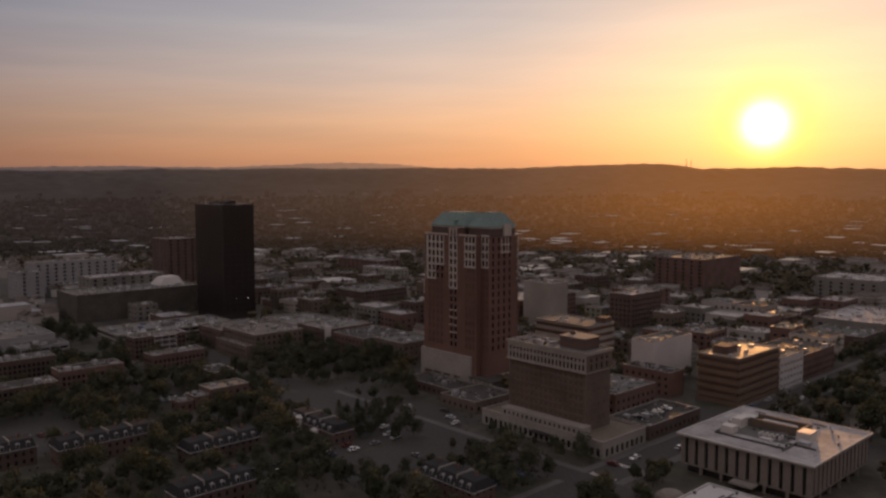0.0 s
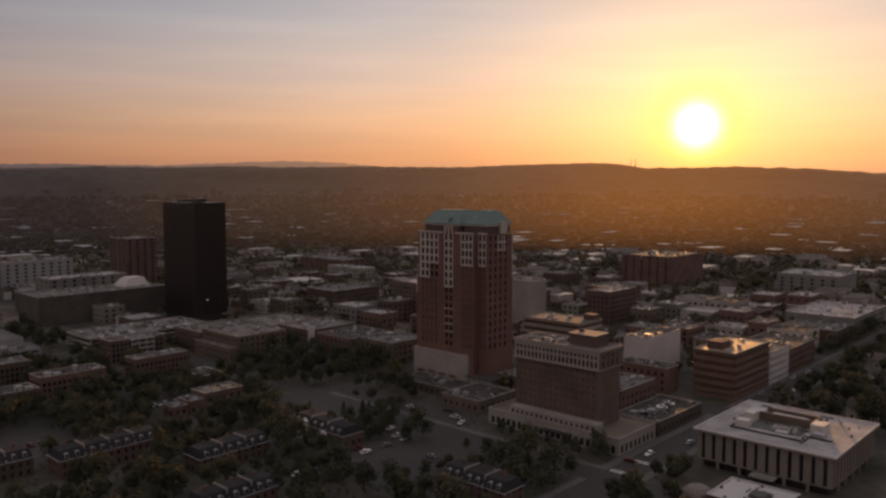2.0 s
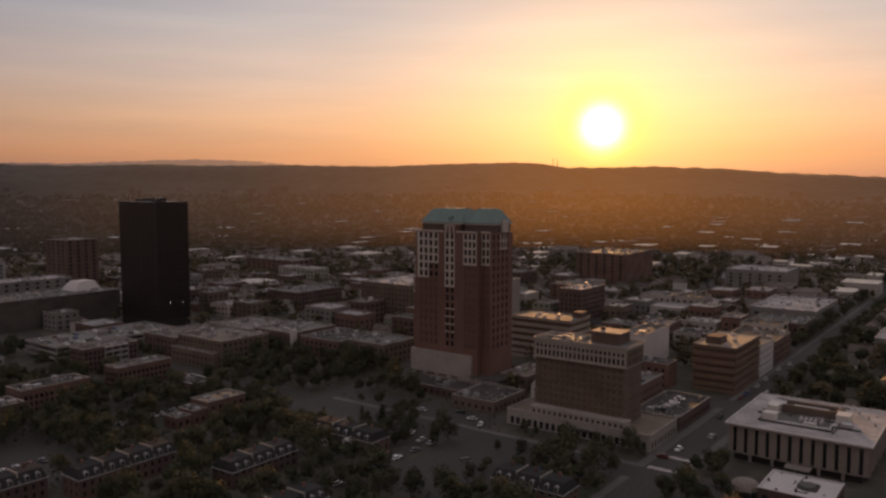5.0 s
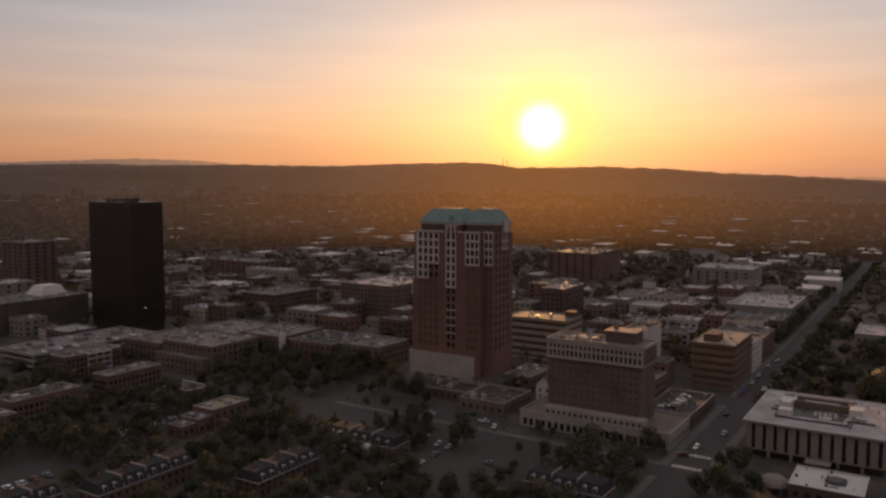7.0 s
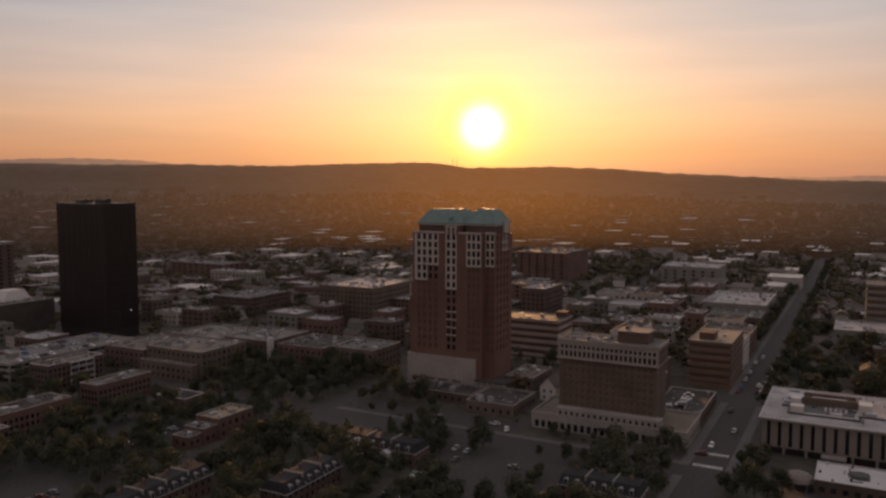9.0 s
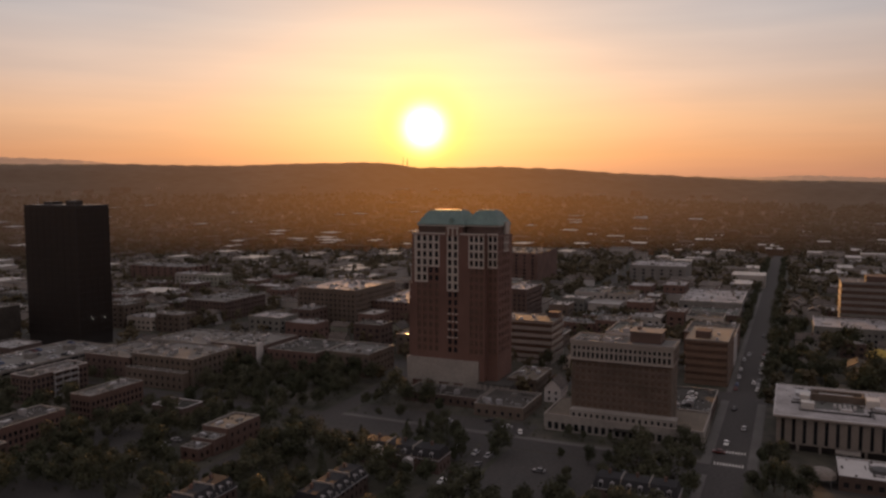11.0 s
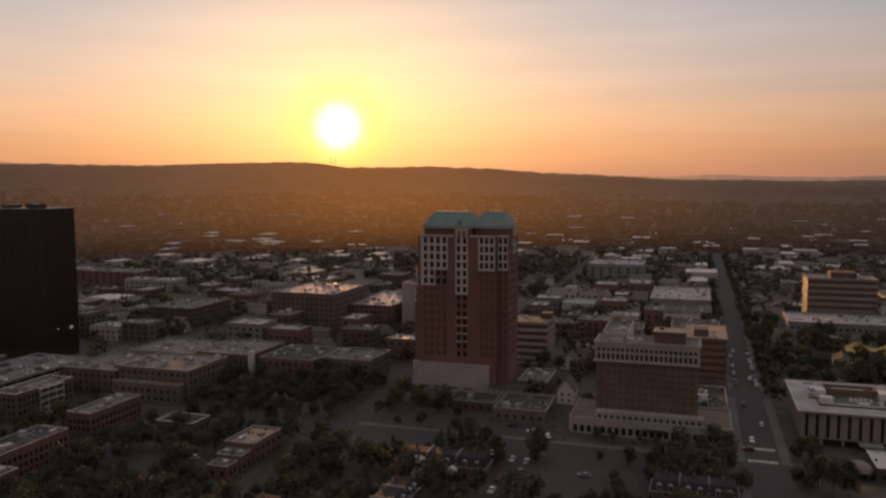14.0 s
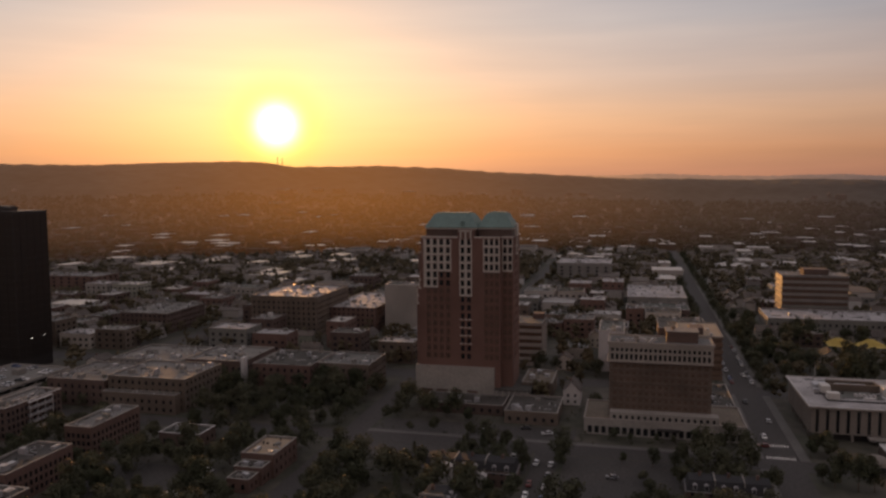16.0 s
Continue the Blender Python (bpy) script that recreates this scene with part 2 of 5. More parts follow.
# ---- mesh helpers ----
class Geo:
    """Vertices and faces of one mesh, put together from plain pieces."""

    def __init__(self):
        self.v, self.f, self.m = [], [], []

    def quad(self, a, b, c, d, mat=0):
        i = len(self.v)
        self.v += [a, b, c, d]
        self.f.append((i, i + 1, i + 2, i + 3))
        self.m.append(mat)

    def tri(self, a, b, c, mat=0):
        i = len(self.v)
        self.v += [a, b, c]
        self.f.append((i, i + 1, i + 2))
        self.m.append(mat)

    def box(self, x0, x1, y0, y1, z0, z1, mat=0, bottom=True):
        i = len(self.v)
        self.v += [(x0, y0, z0), (x1, y0, z0), (x1, y1, z0), (x0, y1, z0), (x0, y0, z1), (x1, y0, z1), (x1, y1, z1), (x0, y1, z1)]
        faces = [(4, 5, 6, 7), (0, 1, 5, 4), (1, 2, 6, 5), (2, 3, 7, 6), (3, 0, 4, 7)] + ([(3, 2, 1, 0)] if bottom else [])
        self.f += [tuple(i + k for k in q) for q in faces]
        self.m += [mat] * len(faces)
        return self

    def prism(self, poly, z0, z1, top=None, mat=0):
        """A prism over the plan poly (counter-clockwise); top: another plan for the upper face."""
        top = top or poly
        i, k = len(self.v), len(poly)
        self.v += [(*p, z0) for p in poly] + [(*p, z1) for p in top]
        self.f += [tuple(i + k + j for j in range(k)), tuple(i + j for j in reversed(range(k)))]
        self.f += [(i + j, i + (j + 1) % k, i + k + (j + 1) % k, i + k + j) for j in range(k)]
        self.m += [mat] * (k + 2)
        return self

    def tube(self, x, y, z0, z1, r0, r1, sides=8, mat=0):
        ring = [(math.cos(2 * math.pi * j / sides), math.sin(2 * math.pi * j / sides)) for j in range(sides)]
        return self.prism([(x + r0 * a, y + r0 * b) for a, b in ring], z0, z1, [(x + r1 * a, y + r1 * b) for a, b in ring], mat)

    def mesh(self, name, *mats):
        me = bpy.data.meshes.new(name)
        me.from_pydata(self.v, [], self.f)
        for m in mats:
            me.materials.append(m)
        if len(mats) > 1:
            me.polygons.foreach_set("material_index", self.m)
        me.update()
        return me


def part(name, geo, mats, parent, label="", m=None):
    """Links a Geo or a mesh as one mesh object under a thing or a part."""
    if isinstance(geo, Geo):
        geo = geo.mesh(name, *(mats if isinstance(mats, (list, tuple)) else [mats]))
    ob = new(name, geo)
    ob.parent = parent
    if m is not None:
        ob.matrix_basis = m
    if label:
        ob["label"] = label
    return ob


def thing(name, label, category, m=None, group="", kind=""):
    ob = tagged(new(name), label, category, group, kind)
    if m is not None:
        ob.matrix_basis = m
    return ob


def piece(name, geo, mats, label, category, group="", kind="", m=None):
    """A thing of one mesh."""
    ob = new(name, geo if not isinstance(geo, Geo) else geo.mesh(name, *(mats if isinstance(mats, (list, tuple)) else [mats])))
    if m is not None:
        ob.matrix_basis = m
    return tagged(ob, label, category, group, kind)


SIDES = {"w": ((0, 1), (0, -1), (-1, 0)), "s": ((0, 0), (1, 0), (0, -1)), "e": ((1, 0), (0, 1), (1, 0)), "n": ((1, 1), (-1, 0), (0, 1))}


def side_of(side, lx, ly):
    """Origin, direction along and outward normal of one side of a block lx by ly with its corner at 0, 0."""
    (cx, cy), u, nrm = SIDES[side]
    return (cx * lx, cy * ly), u, nrm, (ly if u[0] == 0 else lx)


def wall_side(geo, org, u, nrm, length, height, us, vs, depth=0.25, z0=0.0, mat=0):
    """One side of a building with recessed openings at every pair of the spans us and vs. Returns the places of the openings."""
    gu = sorted({0.0, length, *[e for s in us for e in s]})
    gv = sorted({0.0, height, *[e for s in vs for e in s]})
    at = lambda a, z, d=0.0: (org[0] + u[0] * a - nrm[0] * d, org[1] + u[1] * a - nrm[1] * d, z0 + z)
    holes_u, holes_v = {s[0] for s in us}, {s[0] for s in vs}
    spots = []
    for a, b in zip(gu, gu[1:]):
        for c, d in zip(gv, gv[1:]):
            if a in holes_u and c in holes_v:
                p, q, r, s = at(a, c), at(b, c), at(b, d), at(a, d)
                p2, q2, r2, s2 = at(a, c, depth), at(b, c, depth), at(b, d, depth), at(a, d, depth)
                for f in ((p, q, q2, p2), (q, r, r2, q2), (r, s, s2, r2), (s, p, p2, s2)):
                    geo.quad(*f, mat)
                spots.append((at((a + b) / 2, (c + d) / 2, depth), b - a, d - c))
            else:
                geo.quad(at(a, c), at(b, c), at(b, d), at(a, d), mat)
    return spots


PANES = {}


def pane_mesh(w, h, glass=None, bars=0):
    """A window of that size, facing -y."""
    glass = glass or GLASS
    key = (round(w, 2), round(h, 2), glass.name, bars)
    if key not in PANES:
        g = Geo().box(-w / 2, w / 2, 0.0, 0.06, -h / 2, h / 2, 0)
        PANES[key] = g.mesh("window", glass)
    return PANES[key]


def bays(length, count, width, margin=0.0):
    step = (length - 2 * margin) / count
    return [(margin + step * (i + 0.5) - width / 2, margin + step * (i + 0.5) + width / 2) for i in range(count)]


def floors(first, step, count, height):
    return [(first + i * step, first + i * step + height) for i in range(count)]


YAW_OF = {"w": -90, "s": 0, "e": 90, "n": 180}


def add_windows(parent, spots, side, glass=None, name="window", bars=0):
    for (x, y, z), w, h in spots:
        part(name, pane_mesh(w, h, glass, bars), None, parent, m=pose(x, y, z, 0, 0, YAW_OF[side]))


ROOFS = []


def roof_kit(parent, lx, ly, h, roof, coping, rng, units=3, lift=0.7):
    """Flat roof with a parapet of that lift, its coping, and a few machines and vents."""
    part("roof", Geo().box(0.3, lx - 0.3, 0.3, ly - 0.3, h - lift - 0.25, h - lift), roof, parent)
    ROOFS.append((parent.location.x, parent.location.x + lx, parent.location.y, parent.location.y + ly, h - lift))
    g = Geo()
    for x0, x1, y0, y1 in ((-0.08, lx + 0.08, -0.08, 0.42), (-0.08, lx + 0.08, ly - 0.42, ly + 0.08), (-0.08, 0.42, 0.42, ly - 0.42), (lx - 0.42, lx + 0.08, 0.42, ly - 0.42)):
        g.box(x0, x1, y0, y1, h + 0.003, h + 0.16)
    part("coping", g, coping, parent)
    g = Geo()
    for x0, x1, y0, y1 in ((0.3, lx - 0.3, 0.3, 0.34), (0.3, lx - 0.3, ly - 0.34, ly - 0.3), (0.3, 0.34, 0.34, ly - 0.34), (lx - 0.34, lx - 0.3, 0.34, ly - 0.34)):
        g.box(x0, x1, y0, y1, h - lift, h)
    part("parapet", g, CONCRETE_DARK, parent)
    for _ in range(units):
        w, d, t = rng.uniform(1.2, 3.5), rng.uniform(1.2, 3.0), rng.uniform(0.8, 2.0)
        if lx < w + 3 or ly < d + 3:
            continue
        x, y = rng.uniform(1.5, lx - w - 1.5), rng.uniform(1.5, ly - d - 1.5)
        g = Geo().box(x, x + w, y, y + d, h - lift, h - lift + t)
        g.box(x + 0.15, x + w - 0.15, y + 0.15, y + d - 0.15, h - lift + t, h - lift + t + 0.12)
        part("roof_unit", g, rng.choice((METAL, CONCRETE_DARK, METAL)), parent)


def block(name, label, x0, x1, y0, y1, h, wall=None, roof=None, coping=None, step=3.6, first=1.2, win=(1.2, 1.7), pitch=3.2, sides="ws", units=3, seed=1, category="building", group="", z0=0.0, lift=0.7, band=None):
    """A flat-roofed block with rows of recessed windows. Every window is a part."""
    rng = random.Random(seed)
    lx, ly = x1 - x0, y1 - y0
    ob = thing(name, label, category, pose(x0, y0, z0), group)
    g = Geo()
    count = max(0, int((h - lift - first - win[1] + 0.9) / step + 0.4)) + (1 if h > first + win[1] + 0.6 else 0)
    rows = [r for r in floors(first, step, count, win[1]) if r[1] < h - 0.4]
    made = []
    for s in "wsen":
        org, u, nrm, length = side_of(s, lx, ly)
        if s in sides and rows:
            n = max(1, int(length / pitch))
            made.append((s, wall_side(g, org, u, nrm, length, h, bays(length, n, win[0], 0.5), rows)))
        else:
            wall_side(g, org, u, nrm, length, h, [], [])
    part("wall", g, wall or BRICK, ob)
    for s, spots in made:
        add_windows(ob, spots, s)
    if band:
        for z in band:
            part("band", Geo().box(-0.12, lx + 0.12, -0.12, ly + 0.12, z, z + 0.4), CREAM, ob)
    roof_kit(ob, lx, ly, h, roof or GRAVEL, coping or CONCRETE, rng, units, lift)
    return ob

# ---- ground and distance ----
CX, CY = -40.0, 100.0
NEAR_AZ = (-20, -15, -5, 0, 3, 5.4, 8, 12, 14, 18, 21, 24, 26.7, 29, 31.5, 34.6, 37, 40, 45, 57, 65, 76, 90)
NEAR_UP = (1, 1, 1, 3, 5, 8, 11, 16, 19, 24, 28, 27, 27, 34, 36, 35, 33, 31, 30, 30, 28, 25, 24)
FAR_AZ = (-20, -16, -12, -7, -4, 0, 3, 5, 8, 12, 20, 30, 45, 50, 53.4, 57.4, 62, 66, 69.7, 80, 90)
FAR_UP = (5, 5, 8, 7, 8, 11, 10, 9, 10, 16, 18, 18, 28, 38, 40, 36, 31, 31, 32, 27, 26)


def smooth(a, b, x):
    t = min(1.0, max(0.0, (x - a) / (b - a)))
    return t * t * (3 - 2 * t)


def terrain(r, az):
    """Height of the land at a distance and bearing (degrees) from the middle of the flight."""
    near = 99 + np.interp(az, NEAR_AZ, NEAR_UP) / 1406 * 2600
    far = 99 + np.interp(az, FAR_AZ, FAR_UP) / 1406 * 4500
    z = near * smooth(1250, 2600, r) ** 1.3
    if r > 2600:
        z = near + (far - near) * smooth(3300, 4500, r) - 45 * smooth(2600, 3000, r) * (1 - smooth(3300, 4300, r))
    if r > 1500:
        x, y = r * math.cos(radians(az)), r * math.sin(radians(az))
        k = smooth(1500, 2300, r)
        z += k * (7 * noise.noise((x / 260, y / 260, 3)) + (3.2 if r < 3500 else 5) * noise.noise((x / 34, y / 34, 0)))
    return z


def sheet(name, radii, angles, mats, label, category, kind):
    g = Geo()
    k = len(angles)
    g.v = [(CX + r * math.cos(radians(a)), CY + r * math.sin(radians(a)), terrain(r, a)) for r in radii for a in angles]
    for i in range(len(radii) - 1):
        for j in range(k - 1):
            g.f.append((i * k + j, (i + 1) * k + j, (i + 1) * k + j + 1, i * k + j + 1))
    g.m = [0] * len(g.f)
    return piece(name, g, mats, label, category, kind=kind)


fine = [-25 + 0.2 * i for i in range(526)]
rest = [80 + 5 * i for i in range(52)]
full = [-180 + 4 * i for i in range(91)]
sheet("ground", [0.5, 200, 500, 800, 1100], full, EARTH, "dark town ground of grass and worn paving", "ground", "structure")
# the backdrop sheets carry their haze as glow in the material
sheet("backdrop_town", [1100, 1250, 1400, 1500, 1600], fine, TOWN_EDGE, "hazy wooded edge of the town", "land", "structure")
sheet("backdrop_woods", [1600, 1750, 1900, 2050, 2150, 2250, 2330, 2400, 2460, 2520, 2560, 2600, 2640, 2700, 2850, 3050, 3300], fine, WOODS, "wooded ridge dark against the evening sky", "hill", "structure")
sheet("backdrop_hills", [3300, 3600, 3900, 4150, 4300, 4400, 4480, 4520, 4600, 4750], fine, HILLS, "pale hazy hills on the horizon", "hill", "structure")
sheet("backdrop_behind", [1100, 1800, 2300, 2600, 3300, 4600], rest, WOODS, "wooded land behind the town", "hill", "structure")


def slab(name, x0, x1, y0, y1, z, mat, label, category, kind="structure", thick=0.3):
    return piece(name, Geo().box(x0, x1, y0, y1, z - thick, z), mat, label, category, kind=kind)


# streets, pavements and lots, each a shallow slab over the ground
slab("road_1", 60, 1095, 152, 164, 0.02, ASPHALT, "long straight asphalt street into the distance", "road")
slab("road_2", 204, 215, 164, 900, 0.024, ASPHALT, "asphalt cross street", "road")
slab("road_3", 204, 215, -300, 152, 0.024, ASPHALT, "asphalt cross street", "road")
slab("road_4", 304, 320, -300, 152, 0.024, ASPHALT, "wide asphalt main street", "road")
slab("road_5", 304, 320, 164, 1000, 0.024, ASPHALT, "wide asphalt main street", "road")
slab("road_6", 215, 304, 314, 324, 0.028, ASPHALT, "asphalt side street", "road")
slab("road_7", 60, 204, 314, 324, 0.028, ASPHALT, "asphalt side street", "road")
slab("road_8", 320, 1000, 300, 310, 0.028, ASPHALT, "asphalt side street among low blocks", "road")
slab("road_9", 100, 204, 236, 245, 0.032, ASPHALT, "narrow asphalt street with parked cars", "road")
slab("road_10", 320, 1000, 484, 495, 0.028, ASPHALT, "asphalt side street among low blocks", "road")
slab("pavement_1", 215, 304, 164, 167.5, 0.14, PAVING, "concrete pavement", "pavement")
slab("pavement_2", 215, 304, 148.5, 152, 0.14, PAVING, "concrete pavement", "pavement")
slab("pavement_3", 215, 218.5, 167.5, 314, 0.14, PAVING, "concrete pavement", "pavement")
slab("pavement_4", 60, 204, 164, 167, 0.14, PAVING, "concrete pavement", "pavement")
slab("pavement_5", 320, 700, 164, 166.5, 0.14, PAVING, "concrete pavement", "pavement")
slab("pavement_6", 320, 700, 149.5, 152, 0.14, PAVING, "concrete pavement", "pavement")
slab("parking_lot_1", 218.6, 234, 232, 312, 0.05, LOT, "pale asphalt car park before the brick tower", "car park")
slab("parking_lot_2", 150, 203, 172, 234, 0.05, LOT, "asphalt car park with parked cars", "car park")
slab("parking_lot_3", 182, 203.6, 246, 312, 0.05, LOT, "pale asphalt car park behind the row house", "car park")
slab("parking_lot_4", 132, 163, 350, 392, 0.05, LOT, "asphalt yard between brick blocks", "car park")
slab("parking_lot_5", 60, 110, 320.5, 372, 0.05, LOT, "asphalt yard between brick blocks", "car park")
# pedestrian crossings
for cx in (216.0, 230.0):
    for k in range(10):
        piece("crossing_bar", Geo().box(cx, cx + 2.6, 153.2 + k * 1.02, 153.75 + k * 1.02, 0.02, 0.034), PAINT, "worn white crossing bar painted on the street", "road marking", "crossing bars")

# ---- the brick tower ----
def brick_tower():
    ob = thing("brick_tower", "tall red-brick tower with cream bays and green copper roof", "tower", pose(267, 263, 0))
    step, first, deck = 3.72, 15.6, 74.6
    rows = floors(first, step, 17, 2.45)
    left = [(28.6 + 3.05 * i, 30.4 + 3.05 * i) for i in range(4)]
    mid = [(19.0, 20.7), (21.9, 23.6)]
    right = [(6.3, 7.9), (8.7, 10.3), (11.1, 12.7)]
    corner = [(0.9, 2.4), (3.2, 4.7)]
    west = lambda spans, y1: sorted((y1 - b, y1 - a) for a, b in spans)
    # x0, x1, y0, y1, height, west openings, south openings of each brick mass
    plan = [
        (0.0, 22.0, 5.5, 42.2, deck, left + mid + right, []),
        (0.8, 18.0, 42.2, 43.4, 59.2, [], []),
        (1.2, 16.0, 43.4, 44.5, 51.6, [], []),
        (3.5, 23.0, 0.2, 5.5, deck - 0.2, corner, bays(17.5, 4, 1.4, 1.0)),
        (23.0, 29.0, 4.4, 36.0, deck - 0.5, [], bays(6.0, 2, 1.3, 0.6)),
        (29.0, 31.0, 8.0, 20.0, 57.0, [], []),
        (0.0, 12.0, 17.6, 25.0, 78.2, [], []),
    ]
    for k, (x0, x1, y0, y1, h, on_west, on_south) in enumerate(plan):
        g, made = Geo(), []
        low = deck + 0.002 if k == 6 else 0.0
        use = [r for r in rows[1:] if r[1] < h - 0.3]
        for s in "wsen":
            org, u, nrm, length = side_of(s, x1 - x0, y1 - y0)
            org = (org[0] + x0, org[1] + y0)
            us = west(on_west, y1) if s == "w" else on_south if s == "s" else []
            made.append((s, wall_side(g, org, u, nrm, length, h - low, us, use if us else [], 0.3, z0=low)))
        g.quad((x0, y0, h), (x1, y0, h), (x1, y1, h), (x0, y1, h))
        part("wall", g, BRICK_TOWER, ob)
        for s, spots in made:
            plain = lambda q: s == "w" and q[0][2] < first + (12 if q[0][1] < 15 else 10) * step and not 18 < q[0][1] < 25
            add_windows(ob, [q for q in spots if plain(q)], s, BRONZE)
            add_windows(ob, [q for q in spots if not plain(q)], s)

    # cream stone surrounds, a grid standing proud of the brick
    def surround(x, v0, v1, r0, r1, us):
        for r in range(r0, r1):
            z = first + r * step
            part("sill", Geo().box(x - 0.22, x - 0.003, v0, v1, z - 0.95, z - 0.02), CREAM, ob, "cream stone band")
            for a, b in zip([v0] + [u[1] for u in us], [u[0] for u in us] + [v1]):
                if b - a > 0.12:
                    part("pier", Geo().box(x - 0.2, x - 0.003, a, b, z - 0.018, z + step - 0.953), CREAM, ob, "cream stone pier")

    surround(0.0, 28.0, 40.9, 12, 16, left)
    surround(0.0, left[2][0] - 0.6, 40.9, 10, 12, left[2:])
    surround(0.0, right[0][0] - 0.6, right[-1][1] + 0.6, 12, 16, right)
    surround(3.5, 0.5, 5.2, 12, 16, corner)
    surround(0.0, 18.4, 24.2, 9, 16, mid)
    for r in (3, 4, 5, 6):
        z = first + r * step
        for a, b in ((18.6, 20.0), (20.6, 22.0), (22.6, 24.0)):
            part("sill", Geo().box(-0.2, -0.003, a, b, z - 0.6, z - 0.1), CREAM, ob, "cream stone block")
    # cream top windows of the middle pier
    for a in (18.6, 20.9, 23.2):
        part("pier", Geo().box(-0.2, -0.003, a, a + 0.8, deck - 0.2, 77.4), CREAM, ob, "cream stone pier")
    part("sill", Geo().box(-0.25, -0.003, 18.2, 24.4, 77.403, 78.1), CREAM, ob, "cream stone band")
    # stepped north shoulder
    for x, y0, y1, z0, n in ((0.8, 42.3, 43.3, 51.9, 2), (1.2, 43.5, 44.4, 44.6, 2)):
        for r in range(n):
            z = z0 + r * step
            part("sill", Geo().box(x - 0.2, x - 0.003, y0, y1, z - 0.9, z), CREAM, ob, "cream stone band")
            part("pier", Geo().box(x - 0.18, x - 0.003, y1 - 0.35, y1, z + 0.002, z + step - 0.903), CREAM, ob, "cream stone pier")
    # the short south-east wing carries cream bays too
    for r in range(10, 16):
        z = first + r * step
        part("sill", Geo().box(23.2, 28.9, 4.17, 4.397, z - 0.7, z - 0.05), CREAM, ob, "cream stone band")
        for a in (23.2, 25.75, 28.4):
            part("pier", Geo().box(a, a + 0.5, 4.2, 4.397, z - 0.047, z + step - 0.703), CREAM, ob, "cream stone pier")
    for r in (14, 15):
        z = first + r * step
        for a in (12.0, 14.4, 16.8):
            part("pier", Geo().box(a, a + 0.5, 0.0, 0.197, z - 0.6, z + 2.5), CREAM, ob, "cream stone pier")
        part("sill", Geo().box(11.4, 17.9, -0.03, 0.197, z - 1.3, z - 0.603), CREAM, ob, "cream stone band")
    # terrace parapets at the top of the bays
    for x, y0, y1 in ((0.0, 25.1, 42.2), (0.0, 5.5, 17.5), (3.5, 0.2, 5.4)):
        part("parapet", Geo().box(x - 0.18, x + 0.2, y0, y1, deck + 0.003, deck + 0.75), CREAM, ob, "cream terrace parapet")
    # recessed brick attic, pale cornice and two hipped copper roofs
    for x0, x1, y0, y1, top in ((3.4, 22.0, 17.3, 40.4, 85.2), (5.6, 22.6, 1.2, 16.4, 85.4)):
        part("attic", Geo().box(x0, x1, y0, y1, deck + 0.004, 78.3), BRICK_DARK, ob, "recessed dark brick attic")
        part("cornice", Geo().box(x0 - 0.5, x1 + 0.5, y0 - 0.45, y1 + 0.45, 78.303, 78.9), CREAM, ob, "pale cornice")
        e, i = 0.7, 4.2
        g = Geo().prism([(x0 - e, y0 - 0.5), (x1 + e, y0 - 0.5), (x1 + e, y1 + 0.5), (x0 - e, y1 + 0.5)], 78.903, 79.3)
        g.prism([(x0 - e, y0 - 0.5), (x1 + e, y0 - 0.5), (x1 + e, y1 + 0.5), (x0 - e, y1 + 0.5)], 79.3, top, [(x0 + i, y0 + 3.0), (x1 - i, y0 + 3.0), (x1 - i, y1 - 3.0), (x0 + i, y1 - 3.0)])
        roof = part("roof", g, COPPER, ob, "weathered green copper roof")
        # standing seams down the western slope
        n = int((y1 - y0) / 1.5)
        for k in range(1, n):
            a = y0 - 0.5 + (y1 - y0 + 1.0) * k / n
            b = y0 + 3.0 + (y1 - y0 - 6.0) * k / n
            q = Geo()
            q.quad((x0 - e - 0.06, a - 0.05, 79.3), (x0 - e - 0.06, a + 0.05, 79.3), (x0 + i - 0.06, b + 0.05, top + 0.06), (x0 + i - 0.06, b - 0.05, top + 0.06))
            q.quad((x0 - e - 0.06, a - 0.05, 79.3), (x0 + i - 0.06, b - 0.05, top + 0.06), (x0 + i, b - 0.05, top), (x0 - e, a - 0.05, 79.3))
            part("seam", q, COPPER, roof)
        part("ridge_cap", Geo().box(x0 + i + 0.6, x1 - i - 0.6, y0 + 4.0, y1 - 4.0, top + 0.002, top + 0.5), COPPER, ob)
    part("dormer", Geo().box(3.0, 8.0, 22.5, 24.2, 79.4, 82.2), COPPER, ob, "dark copper dormer")
    part("stair_head", Geo().box(14.0, 19.0, -0.05, 1.1, deck + 0.01, 80.4), CREAM, ob, "pale stair housing on the roof")
    part("corner_turret", Geo().box(23.4, 27.0, 4.8, 9.0, deck - 0.49, 78.6), BRICK_TOWER, ob, "brick corner turret")
    # white base storeys with deep openings at the ground
    g = Geo()
    spots = []
    for s in "wsen":
        org, u, nrm, length = side_of(s, 25.5, 36.8)
        org = (org[0] - 0.8, org[1] + 8.0)
        us = [(2.5, 8.0), (9.5, 15), (16.5, 22), (24, 29)] if s == "w" else []
        spots.append((s, wall_side(g, org, u, nrm, length, 16.0, us, [(0.4, 5.0)] if us else [], 1.4)))
    g.quad((-0.8, 8.0, 16), (24.7, 8.0, 16), (24.7, 44.8, 16), (-0.8, 44.8, 16))
    part("base", g, CONCRETE, ob, "pale stone base storeys")
    for s, sp in spots:
        add_windows(ob, sp, s, name="shop_window")
